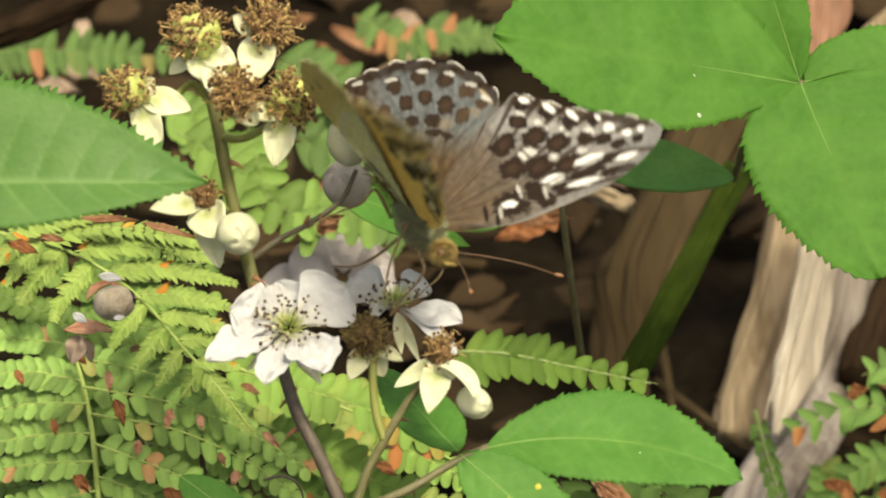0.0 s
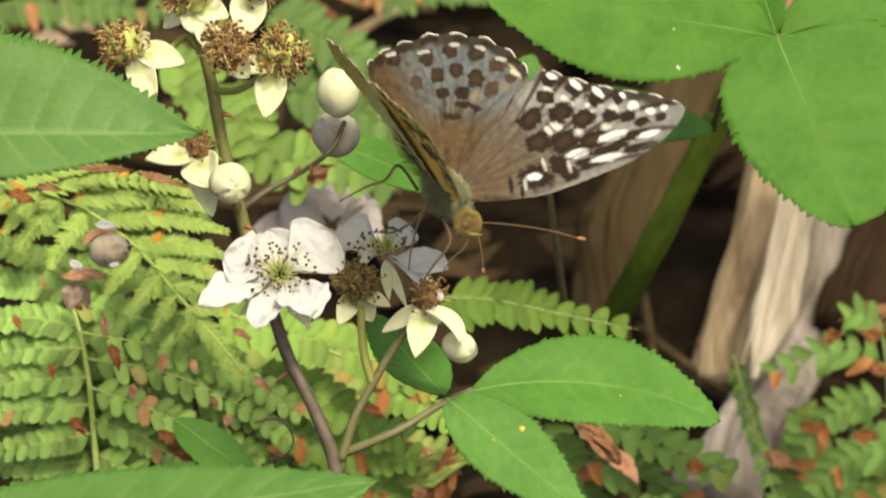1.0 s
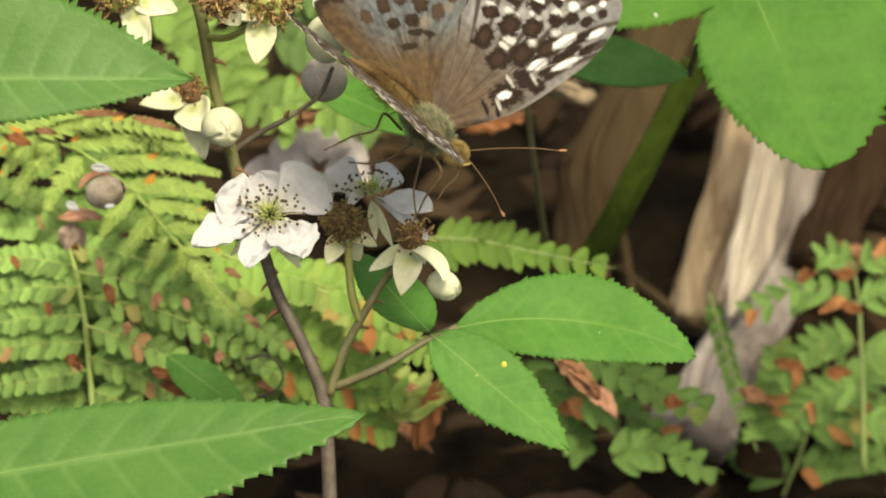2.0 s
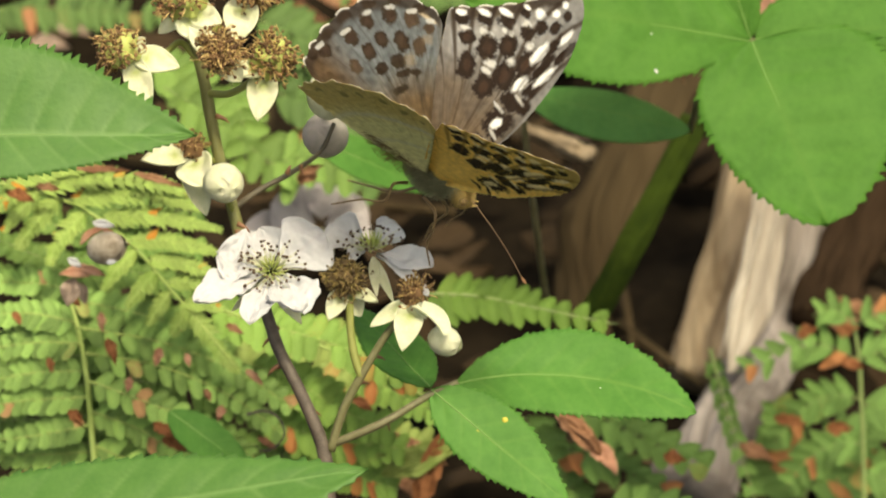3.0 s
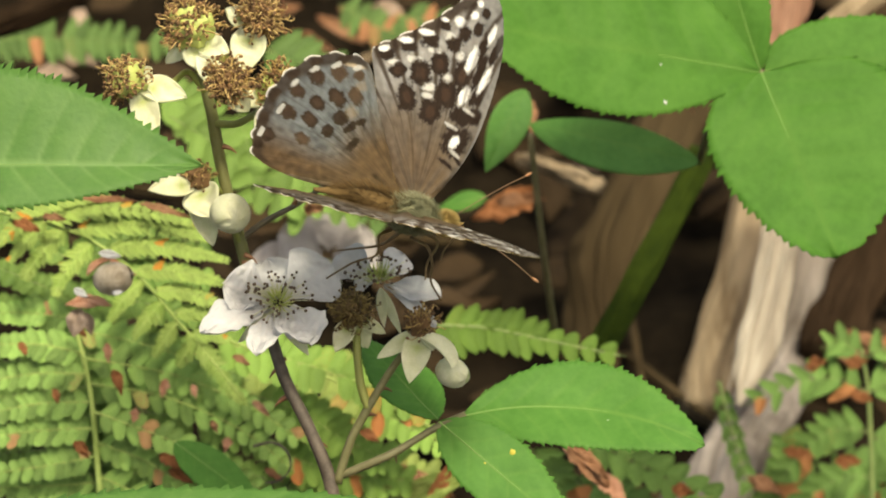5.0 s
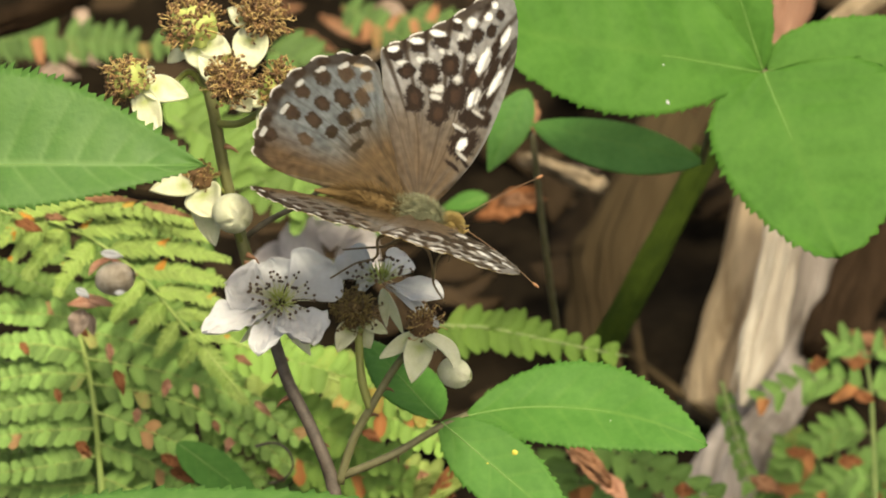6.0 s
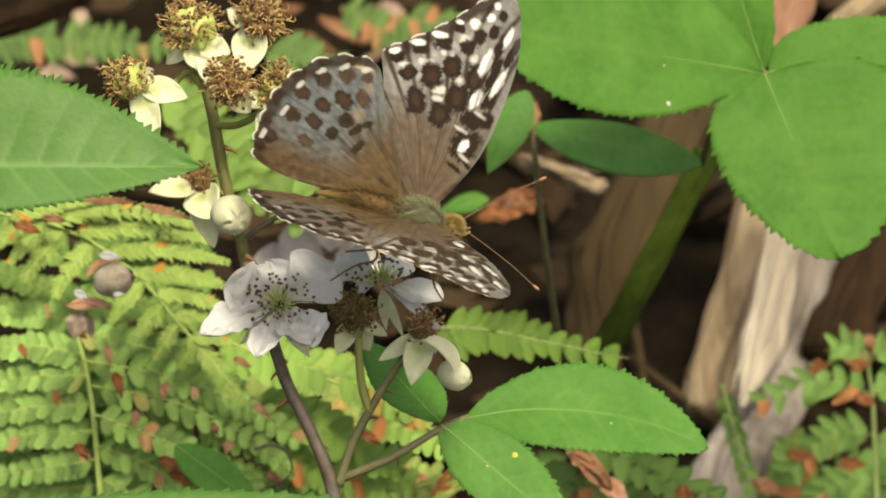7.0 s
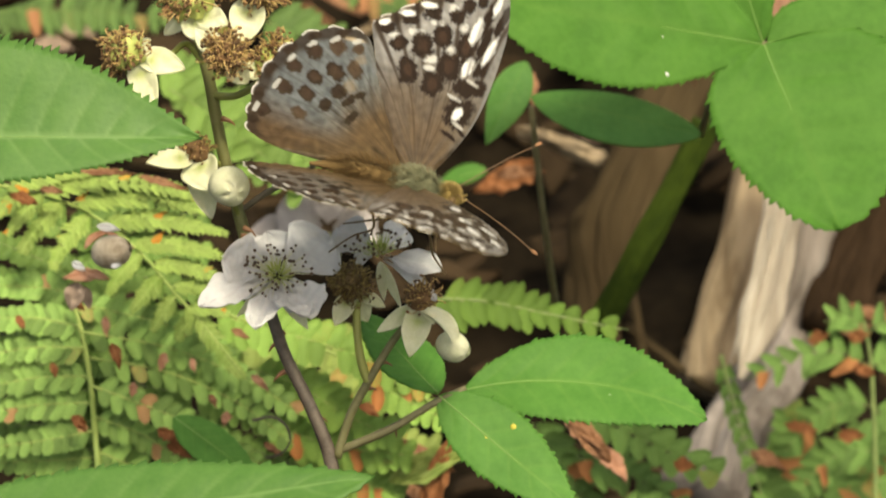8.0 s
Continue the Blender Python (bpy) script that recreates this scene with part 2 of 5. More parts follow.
# white petal dimmed to grey: the back flower's shade is in the colour
PETAL_SHADED = material("shaded_white_petal", (0.50, 0.46, 0.46), (0.62, 0.58, 0.58), 200, 0.7, 0.2, 0.15, through=0.35)
STAMEN = material("filament", (0.55, 0.55, 0.38), (0.70, 0.70, 0.52), 600, 0.6, 0.0)
ANTHER = material("anther", (0.05, 0.035, 0.025), (0.14, 0.09, 0.06), 900, 0.8, 0.1, island=0.6)
CARPEL = material("carpel", (0.30, 0.38, 0.08), (0.48, 0.52, 0.18), 900, 0.5, 0.2, island=0.6)
WITHER_GOLD = material("dry_filament", (0.28, 0.18, 0.06), (0.58, 0.42, 0.18), 900, 0.8, 0.1, island=0.8)
WITHER_OLIVE = material("olive_filament", (0.11, 0.085, 0.028), (0.34, 0.25, 0.085), 900, 0.8, 0.1, island=0.8)
WITHER_DARK = material("dark_withered_stamen", (0.045, 0.028, 0.013), (0.17, 0.11, 0.042), 900, 0.8, 0.1, island=0.8)
WITHER = material("withered_stamen", (0.05, 0.025, 0.012), (0.22, 0.12, 0.05), 900, 0.8, 0.1, island=0.8)
WOOD = material("weathered_wood", (0.20, 0.168, 0.135), (0.41, 0.372, 0.315), 110, 0.9, 0.8, 0.15, stretch=(1.0, 1.0, 9.0), grain=-62, tone=(0.13, 0.09, 0.058), tone_amount=0.75)
WOOD_TAN = material("rotting_wood", (0.135, 0.096, 0.058), (0.40, 0.315, 0.215), 110, 0.9, 0.8, 0.15, stretch=(1.0, 1.0, 9.0), grain=-62, tone=(0.06, 0.04, 0.024), tone_amount=0.8)
WOOD_GREY = material("grey_wood", (0.11, 0.092, 0.080), (0.30, 0.265, 0.245), 90, 0.95, 0.8, 0.05, stretch=(1.0, 1.0, 9.0), grain=-62, tone=(0.07, 0.055, 0.045), tone_amount=0.8)
# darker than sunlit brown wood: the stump's shade is in the colour
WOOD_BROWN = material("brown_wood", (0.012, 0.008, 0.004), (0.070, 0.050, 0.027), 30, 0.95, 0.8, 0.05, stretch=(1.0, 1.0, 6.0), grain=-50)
WOOD_RED = material("reddish_wood", (0.15, 0.078, 0.052), (0.33, 0.195, 0.14), 80, 0.95, 0.8, 0.05, stretch=(1.0, 1.0, 6.0), grain=-60)
# darker still, with the shade over the back branches painted in
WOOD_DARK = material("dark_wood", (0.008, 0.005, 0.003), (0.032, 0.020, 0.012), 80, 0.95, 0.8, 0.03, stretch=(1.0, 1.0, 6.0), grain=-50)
MOSS = material("mossy_bark", (0.010, 0.020, 0.003), (0.042, 0.066, 0.009), 60, 0.95, 0.8, 0.1)
# litter and soil near black: the undergrowth's shade is put into their colours
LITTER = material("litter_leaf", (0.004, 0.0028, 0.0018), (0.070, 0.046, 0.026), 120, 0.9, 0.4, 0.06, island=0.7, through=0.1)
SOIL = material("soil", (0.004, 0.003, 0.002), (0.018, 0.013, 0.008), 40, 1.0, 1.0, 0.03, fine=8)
FLECK = material("yellow_fleck", (0.40, 0.36, 0.04), (0.55, 0.46, 0.08), 800, 0.6, 0.1)
PALE_DEAD = material("pale_dead_leaf", (0.28, 0.20, 0.15), (0.48, 0.37, 0.30), 150, 0.8, 0.3, 0.2, through=0.15)
FADED_RED = material("faded_petal", (0.40, 0.16, 0.09), (0.62, 0.38, 0.26), 200, 0.8, 0.3, 0.2, through=0.2)
RUST_BRIGHT = material("orange_leaf", (0.20, 0.078, 0.030), (0.36, 0.155, 0.070), 150, 0.7, 0.3, 0.2, through=0.25)
PINK_DEAD = material("pink_dead_leaf", (0.34, 0.16, 0.10), (0.55, 0.33, 0.23), 150, 0.7, 0.3, 0.2, through=0.25)
RUST = material("rust_leaf", (0.18, 0.08, 0.038), (0.36, 0.20, 0.12), 150, 0.7, 0.3, 0.2, through=0.2)


# ---- makers ----
def leaf(name, label, leaflets, stalks=(), mat=LEAF, group="bramble leaves", category="leaf", **kw):
    """leaflets: (base, tip, half width left, half width right, normal)."""
    ob = thing(name, label, category, group)
    for i, (b, tip, wl, wr, nrm, *more) in enumerate(leaflets):
        opt = dict(n=150, m=12, teeth=34, tooth=0.05, fold=0.10, bend=0.04, wave=0.05, seed=i * 3.7 + b.x * 900)
        opt.update(kw)
        if more:
            opt.update(more[0])
        bld = Build()
        mid = blade(bld, b, tip, wl * UNIT, wr * UNIT, nrm, **opt)
        lobe_part = part("leaflet", bld.done("leaflet"), mat, ob)
        if mat in (LEAF, LEAF_PALE, LEAF_DARKER):
            bld = Build()
            mid = mid[:int(len(mid) * (0.4 if mat is LEAF_DARKER else 0.66))]
            tube(bld, mid[::max(1, len(mid) // 9)], (1.2 if mat is LEAF_DARKER else 1.6) * UNIT, 0.4 * UNIT, 6, 40)
            part("midrib", bld.done("midrib"), LEAF_RIB, lobe_part)
    for pts, r in stalks:
        bld = Build()
        tube(bld, pts, r * UNIT, r * 0.8 * UNIT, 8, tone=0.2, rough=0.1)
        part("stalk", bld.done("stalk"), STEM, ob)
    return ob


LOBES = {}


def lobe(pointed, k, side):
    """The k-th shared mesh of one fern pinnule, of unit length and width: a shell domed about its rib, broad at its base and hooked forwards."""
    key = (pointed, k, side)
    if key in LOBES:
        return LOBES[key]
    dome, droop, curve = (0.10, 0.16, 0.07, 0.13)[k], (0.05, 0.14, 0.10, -0.02)[k], -side * (0.10, 0.04, 0.18, 0.12)[k]
    qs = (0.0, 0.3, 0.58, 0.8, 0.94, 1.0)
    if pointed > 0.7:
        ws = (1.2, 0.86, 0.56, 0.30, 0.10, 0.0)
    elif pointed > 0.3:
        ws = (1.1, 0.98, 0.80, 0.55, 0.25, 0.0)
    else:
        ws = (1.06, (0.96, 1.0, 0.92, 0.9)[k], 0.90, 0.74, 0.44, 0.0)
    ring = []
    for i in range(11):
        j = i if i <= 5 else 10 - i
        hand = 1 if i <= 5 else -1
        ring.append(Vector((qs[j], hand * ws[j] * 0.5 + curve * qs[j] ** 2, -droop * qs[j] ** 2)))
    mid = [Vector((q, curve * q * q, dome - droop * q * q)) for q in (0.0, 0.35, 0.7)]
    vs = ring + mid + [p - Vector((0, 0, 0.02)) for p in ring]
    f = [(0, 1, 12, 11), (1, 2, 12), (2, 3, 13, 12), (3, 4, 13), (4, 5, 13), (5, 6, 13), (6, 7, 13), (7, 8, 12, 13), (8, 9, 12), (9, 10, 11, 12), (10, 0, 11)]
    f += [(14 + (i + 1) % 11, 14 + i, i, (i + 1) % 11) for i in range(11)] + [tuple(14 + i for i in reversed(range(11)))]
    LOBES[key] = (vs, f)
    return LOBES[key]


LOBE_MESH = {}


def pinna(parent, pts, count, length, width, normal, mat, lean=0.5, pointed=0.5, rib=1.6, taper=0.75, rng=random, start=0.03, room=None):
    """A side branch of a frond: its rib, and two rows of pinnules as long as there is room for single ones."""
    line = spline(pts, count + 1)
    bld = Build()
    tube(bld, [p + Vector(normal) * 0.00005 for p in line[::max(1, count // 8)]] + [line[-1]], rib * UNIT, rib * 0.35 * UNIT, 5)
    ob = part("pinna", bld.done("pinna"), RIB_DULL if mat in (FERN_SHADED, FERN_PLAIN, FERN_TIP, FERN_LOW, RUST) else FERN_RIB, parent)
    rest = Build()
    for i in range(count):
        t = i / count
        if t < start:
            continue
        p = line[i]
        d = (line[i + 1] - line[max(i - 1, 0)]).normalized()
        s = Vector(normal).cross(d).normalized()
        up = d.cross(s)
        size = (1 - taper * t ** 1.6) * (0.75 + 0.25 * min(1, t * 6))
        for side in (1, -1):
            way = (s * side + d * (lean + rng.uniform(-0.12, 0.12)) + up * rng.uniform(-0.18, 0.12)).normalized()
            across = up.cross(way).normalized()
            top = way.cross(across)
            le, wi = length * size * rng.uniform(0.82, 1.12) * UNIT, width * (0.55 + 0.45 * size) * rng.uniform(0.9, 1.08) * UNIT
            k = rng.randint(0, 3)
            if rng.random() < 0.03:
                continue
            m = Matrix((way * le, across * wi, top * wi)).transposed().to_4x4()
            m.translation = p + s * (side * rib * 0.3 * UNIT)
            if room is None or room[0] > 0:
                if room is not None:
                    room[0] -= 1
                key = (pointed, k, side, mat.name)
                if key not in LOBE_MESH:
                    LOBE_MESH[key] = mesh("pinnule", *lobe(pointed, k, side))
                one = part("pinnule", LOBE_MESH[key], mat, ob)
                one.matrix_basis = m
            else:
                vs, fs = lobe(pointed, k, side)
                rest.add([m @ v for v in vs], fs)
    if rest.v:
        tagged(part("pinnule_fringe", rest.done("pinnule_fringe"), mat, ob), kind="stuff")
    return ob


def head(name, label, at, axis, radius, sepals, mat=WITHER, count=210, green=0.0, group="withered bramble flowers", tuft=WITHER_GOLD):
    """A flower past its bloom: a knob of withered stamens above its turned-back sepals (tip, half width, normal)."""
    at = Vector(at)
    ob = thing(name, label, "flower", group)
    rng = random.Random(int(abs(at.x * 1e6 + at.z * 1e5)))
    axis = Vector(axis).normalized()
    r = radius * UNIT
    core = Build()
    ball(core, at, r * (0.72 if green else 0.62), 22, 16)
    for q in core.v:
        q += (q - at) * 0.28 * noise.cell(q * (3.2 / r))
    part("receptacle", core.done("receptacle"), CARPEL if green else mat, ob)
    fil, dark = Build(), Build()
    for k in range(count):
        d = Vector((rng.gauss(0, 1), rng.gauss(0, 1), rng.gauss(0, 1))).normalized()
        if d.dot(axis) < -0.35:
            d = d - axis * (2 * d.dot(axis))
        side = d.cross(Vector((rng.gauss(0, 1), rng.gauss(0, 1), rng.gauss(0, 1)))).normalized()
        reach = r * rng.triangular(0.62, 1.35, 0.9) * (1 + 0.25 * noise.noise(d * 2.2 + at * 300))
        p0, p1 = at + d * r * 0.5, at + d * reach
        mid = (p0 + p1) * 0.5 + side * r * rng.uniform(0.02, 0.16)
        tip = p1 + side * r * rng.uniform(-0.25, 0.25) - d * r * rng.uniform(0, 0.12)
        tube(fil, [p0, mid, p1, tip], r * 0.028, r * 0.02, 4, 6)
        ball(dark, tip, r * rng.uniform(0.035, 0.08), 6, 4, (side + d * rng.uniform(-0.5, 1)) * 1.3)
        if rng.random() < 0.5:
            ball(dark, mid + side * r * rng.uniform(-0.2, 0.2), r * rng.uniform(0.03, 0.07), 5, 3, side * 1.8)
    part("filament_tuft", fil.done("filament_tuft"), tuft, ob)
    part("anther_tuft", dark.done("anther_tuft"), mat, ob)
    for tip, half, nrm in sepals:
        tip = Vector(tip)
        bld = Build()
        b = at - axis * r * 0.35 + (tip - at).normalized() * r * 0.35
        blade(bld, b, tip, half * UNIT, half * UNIT, nrm, n=24, m=7, veins=0, fold=-0.05, cup=0.35, bend=0.05, thick=0.0004, wave=0.2, seed=half, profile=lambda t: math.sin(math.pi * min(1, 0.1 + 0.9 * t) ** 0.8) ** 0.75)
        bld.t = [max(0.0, 1 - abs(((i % 375) // 15) / 24 - 0.25) * 5) * (1 - abs((i % 15) - 7) / 7) for i in range(len(bld.v))]
        part("sepal", bld.done("sepal"), SEPAL, ob)
    return ob


def ball(bld, c, r, seg=10, rings=6, stretch=None, tone=0.0):
    """A small ovoid; stretch: an axis vector whose length scales it."""
    m = Matrix.Identity(3)
    if stretch is not None:
        q = Vector(stretch).to_track_quat("Z", "Y").to_matrix()
        m = q @ Matrix.Diagonal((1, 1, Vector(stretch).length))
    vs = [Vector((0, 0, 1))]
    for i in range(1, rings):
        ph = math.pi * i / rings
        vs += [Vector((math.sin(ph) * math.cos(2 * math.pi * j / seg), math.sin(ph) * math.sin(2 * math.pi * j / seg), math.cos(ph))) for j in range(seg)]
    vs.append(Vector((0, 0, -1)))
    f = [(0, 1 + j, 1 + (j + 1) % seg) for j in range(seg)]
    for i in range(rings - 2):
        o = 1 + i * seg
        f += [(o + j, o + seg + j, o + seg + (j + 1) % seg, o + (j + 1) % seg) for j in range(seg)]
    o = 1 + (rings - 2) * seg
    f += [(o + j, len(vs) - 1, o + (j + 1) % seg) for j in range(seg)]
    bld.add([Vector(c) + m @ (v * r) for v in vs], f, tone)


def bud(name, label, at, axis, radius, long=1.25, mat=SEPAL, tipmat=None):
    """A closed bud: five lapped sepals over an ovoid, with a pointed end."""
    ob = thing(name, label, "flower bud", "bramble buds")
    at, axis = Vector(at), Vector(axis).normalized()
    r = radius * UNIT
    core = Build()
    ball(core, at, r * 0.985, 20, 14, axis * long)
    part("core", core.done("core"), tipmat or mat, ob)
    t1 = axis.orthogonal().normalized()
    t2 = axis.cross(t1)
    for k in range(5):
        bld = Build()
        n, m = 14, 6
        vs = []
        for skin in (1.0, 0.94):
            for i in range(n + 1):
                ph = math.pi * (1 - 0.93 * i / n)
                span = 0.92 * math.sin(math.pi * (0.12 + 0.88 * i / n)) ** 0.7
                for j in range(-m, m + 1):
                    a = k * 2 * math.pi / 5 + span * j / m
                    rr = r * (1.0 + 0.03 * k + 0.03 * (1 - (j / m) ** 2)) * skin
                    vs.append(at + (t1 * math.cos(a) + t2 * math.sin(a)) * math.sin(ph) * rr + axis * math.cos(ph) * rr * long)
        c = 2 * m + 1
        o = (n + 1) * c
        f = []
        for i in range(n):
            for j in range(2 * m):
                q = (i * c + j, i * c + j + 1, (i + 1) * c + j + 1, (i + 1) * c + j)
                f += [q, tuple(x + o for x in reversed(q))]
        bld.add(vs, f)
        part("sepal", bld.done("sepal"), mat, ob)
    return ob


def obovate(t):
    return max(0.05, math.sin(math.pi * t ** 1.35 * 0.985 + 0.01)) ** 0.62 * (0.42 + 0.58 * min(1, t * 1.7)) if t < 1 else 0.05


def flower(name, label, at, axis, petals, sepals, stamens, spread, carpels=True, mat=PETAL):
    """An open bramble flower; petals: (tip, half width, normal, options)."""
    ob = thing(name, label, "flower", "open bramble flowers")
    at, axis = Vector(at), Vector(axis).normalized()
    rng = random.Random(len(petals) + stamens)
    for i, (tip, half, nrm, *more) in enumerate(petals):
        opt = dict(n=36, m=12, veins=9, fold=0.02, cup=0.32, bend=0.03, wave=0.28, profile=obovate, thick=0.00012, seed=i * 5.3, ragged=0.42)
        if more:
            opt.update(more[0])
        bld = Build()
        tip = Vector(tip)
        blade(bld, at - axis * 0.0006 + (tip - at).normalized() * 0.0012, tip, half * UNIT, half * UNIT, nrm, **opt)
        part("petal", bld.done("petal"), mat, ob)
    for tip, half, nrm in sepals:
        bld = Build()
        blade(bld, at - axis * 0.0014, tip, half * UNIT, half * UNIT, nrm, n=20, m=5, veins=0, thick=0.0003)
        part("sepal", bld.done("sepal"), SEPAL, ob)
    t1 = axis.orthogonal().normalized()
    t2 = axis.cross(t1)
    fil, tips = Build(), Build()
    for k in range(stamens):
        a = rng.uniform(0, 6.283)
        q = spread * UNIT * math.sqrt(rng.uniform(0.12, 1.0))
        way = t1 * math.cos(a) + t2 * math.sin(a)
        p0 = at + way * 0.0009
        p2 = at + way * q + axis * (0.0042 - 0.45 * q) * rng.uniform(0.8, 1.15)
        p1 = (p0 + p2) * 0.5 + axis * 0.0005
        tube(fil, [p0, p1, p2], 0.00007, 0.00005, 4, 5)
        ball(tips, p2, 0.00029 * rng.uniform(0.75, 1.15), 6, 4, way * 0.6 + axis * 0.8)
    if stamens:
        part("filament_ring", fil.done("filament_ring"), STAMEN, ob)
        part("anther_ring", tips.done("anther_ring"), ANTHER, ob)
    if carpels:
        cen = Build()
        for k in range(34):
            z = 1 - 0.9 * (k + 0.5) / 34
            a = k * 2.39996
            q = math.sqrt(1 - z * z)
            d = axis * z + (t1 * math.cos(a) + t2 * math.sin(a)) * q
            p = at + d * 0.0013
            tube(cen, [p, p + d * 0.0009, p + d * 0.0016 + axis * 0.0003], 0.00022, 0.00008, 5, 5)
        part("pistil", cen.done("pistil"), CARPEL, ob)
    return ob


def thorn(parent, at, way, size):
    bld = Build()
    way = Vector(way).normalized()
    tube(bld, [Vector(at), Vector(at) + way * size * 0.6 * UNIT, Vector(at) + (way - Vector((0, 0, 0.25))) * size * UNIT], size * 0.24 * UNIT, 0.6 * UNIT, 6, 6)
    part("thorn", bld.done("thorn"), THORN, parent)


# ---- ground and backdrop of the forest floor ----
def ground():
    rng = np.random.RandomState(3)
    xs = np.concatenate([-np.geomspace(60, 0.4, 14), np.linspace(-0.36, 0.36, 73), np.geomspace(0.4, 60, 14)])
    ys = np.concatenate([-np.geomspace(60, 0.4, 14), np.linspace(-0.36, 0.8, 110), np.geomspace(0.84, 60, 14)])
    vs, n = [], len(xs)
    for y in ys:
        for x in xs:
            near = max(0.0, 1 - max(abs(x), abs(y)) * 0.9)
            z = 0.012 * near * noise.noise(Vector((x * 14, y * 14, 0.3))) + 0.005 * near * noise.noise(Vector((x * 70, y * 70, 4)))
            vs.append((x, y, z - 0.004))
    fs = [(j * n + i, j * n + i + 1, (j + 1) * n + i + 1, (j + 1) * n + i) for j in range(len(ys) - 1) for i in range(n - 1)]
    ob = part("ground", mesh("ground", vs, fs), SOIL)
    tagged(ob, "woodland soil, darkened as if shaded, under dead leaves and twigs", "ground", kind="structure")


def litter():
    rng = random.Random(11)
    bld = Build()
    for k in range(750):
        x, y = rng.uniform(-0.2, 0.2), rng.uniform(-0.12, 0.75)
        a, l = rng.uniform(0, 6.28), rng.triangular(0.008, 0.034, 0.014)
        base = Vector((x, y, rng.uniform(0.0, 0.012)))
        tip = base + Vector((math.cos(a) * l, math.sin(a) * l, rng.uniform(-0.2, 0.4) * l))
        nrm = Vector((rng.uniform(-.5, .5), rng.uniform(-.5, .5), 1))
        blade(bld, base, tip, l * 0.28, l * 0.28, nrm, n=8, m=3, veins=0, fold=rng.uniform(-.3, .4), bend=rng.uniform(-.3, .4), wave=0.3, seed=k)
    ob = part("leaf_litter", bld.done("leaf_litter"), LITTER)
    tagged(ob, "scattered brown dead leaves lying on the soil", "dead leaves", kind="stuff")
    bld = Build()
    for k in range(140):
        x, y, a, l = rng.uniform(-0.2, 0.2), rng.uniform(-0.05, 0.7), rng.uniform(0, 6.28), rng.uniform(0.02, 0.08)
        d = Vector((math.cos(a), math.sin(a), rng.uniform(-0.1, 0.15))) * l
        p = Vector((x, y, 0.008))
        tube(bld, [p, p + d * 0.5 + Vector((rng.uniform(-.1, .1), rng.uniform(-.1, .1), 0)) * l, p + d], 0.0011, 0.0006, 6, 6, rough=0.3)
    ob = part("fallen_twigs", bld.done("fallen_twigs"), WOOD_BROWN)
    tagged(ob, "thin dry brown twigs on the forest floor", "twigs", kind="stuff")


ground()
litter()


# ---- wood behind the flowers ----
def log(name, label, pts, r0, r1, mat, rough=0.35, sides=90, n=60, squash=0.8, splinters=0, bulge=None):
    ob = thing(name, label, "wood")
    bld = Build()
    tube(bld, pts, r0 * UNIT, r1 * UNIT, sides, n, rough=rough, squash=squash, bulge=bulge, streak=True)
    part("body", bld.done("body"), mat, ob)
    rng = random.Random(5)
    line = spline(pts, 30)
    for k in range(splinters):
        i = rng.randint(2, 20)
        off = (ACROSS * rng.uniform(-0.8, 0.8) + NEAR * rng.uniform(0.35, 0.8)) * r0 * UNIT
        bld = Build()
        j = min(29, i + rng.randint(5, 9))
        tube(bld, [line[i] + off, line[(i + j) // 2] + off * 1.05, line[j] + off * 0.98], r0 * UNIT * 0.08, r0 * UNIT * 0.025, 7, 14, rough=0.4)
        part("splinter", bld.done("splinter"), mat, ob)
    return ob


log("weathered_branch", "pale weathered slab of bare wood with a broken pointed end", [P(1408, 230, -0.232), P(1388, 400, -0.226), P(1374, 480, -0.222), P(1352, 580, -0.216), P(1330, 660, -0.212), P(1312, 722, -0.208)], 40, 40, WOOD, 0.42, splinters=14, squash=0.5, n=120,
    bulge=lambda t: (1 + 0.07 * math.sin(t * 11) + 0.04 * math.sin(t * 31)) * (1.0 if t < 0.62 else max(0.16, 1 - 0.84 * ((t - 0.62) / 0.38) ** 1.5)))
log("split_log", "brown weathered log with long split fibres", [P(1372, 200, -0.275), P(1362, 310, -0.27), P(1342, 460, -0.262), P(1312, 600, -0.256), P(1284, 700, -0.252), P(1272, 752, -0.25)], 66, 96, WOOD_TAN, 0.2, splinters=16,
    bulge=lambda t: 1 + 0.03 * math.sin(t * 17) - 0.25 * max(0.0, (t - 0.9) / 0.1) ** 2)
log("grey_log", "grey weathered log lying behind the fern", [P(1462, 300, -0.29), P(1440, 460, -0.285), P(1415, 610, -0.268), P(1352, 740, -0.232), P(1292, 830, -0.212), P(1252, 940, -0.20)], 46, 84, WOOD_GREY, 0.3, splinters=8)
log("mossy_branch", "dark green mossy branch leaning over the litter", [P(1000, 720, -0.17), P(1085, 590, -0.165), P(1150, 470, -0.16), P(1232, 310, -0.155), P(1252, 268, -0.154)], 31, 29, MOSS, 0.22, splinters=5)
log("brown_stump", "brown rotten stump with shade put into its colour", [P(1230, 150, -0.275), P(1110, 400, -0.265), P(1060, 540, -0.26), P(1040, 700, -0.255)], 75, 70, WOOD_BROWN, 0.3, splinters=5)
log("wood_chip", "tan broken chip of wood", [P(930, 285, -0.25), P(985, 305, -0.245), P(1056, 330, -0.24)], 30, 44, WOOD_TAN, 0.45, sides=40, n=40, squash=0.45, splinters=4)
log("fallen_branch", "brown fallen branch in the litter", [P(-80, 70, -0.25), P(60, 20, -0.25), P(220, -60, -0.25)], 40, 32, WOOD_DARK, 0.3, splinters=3)
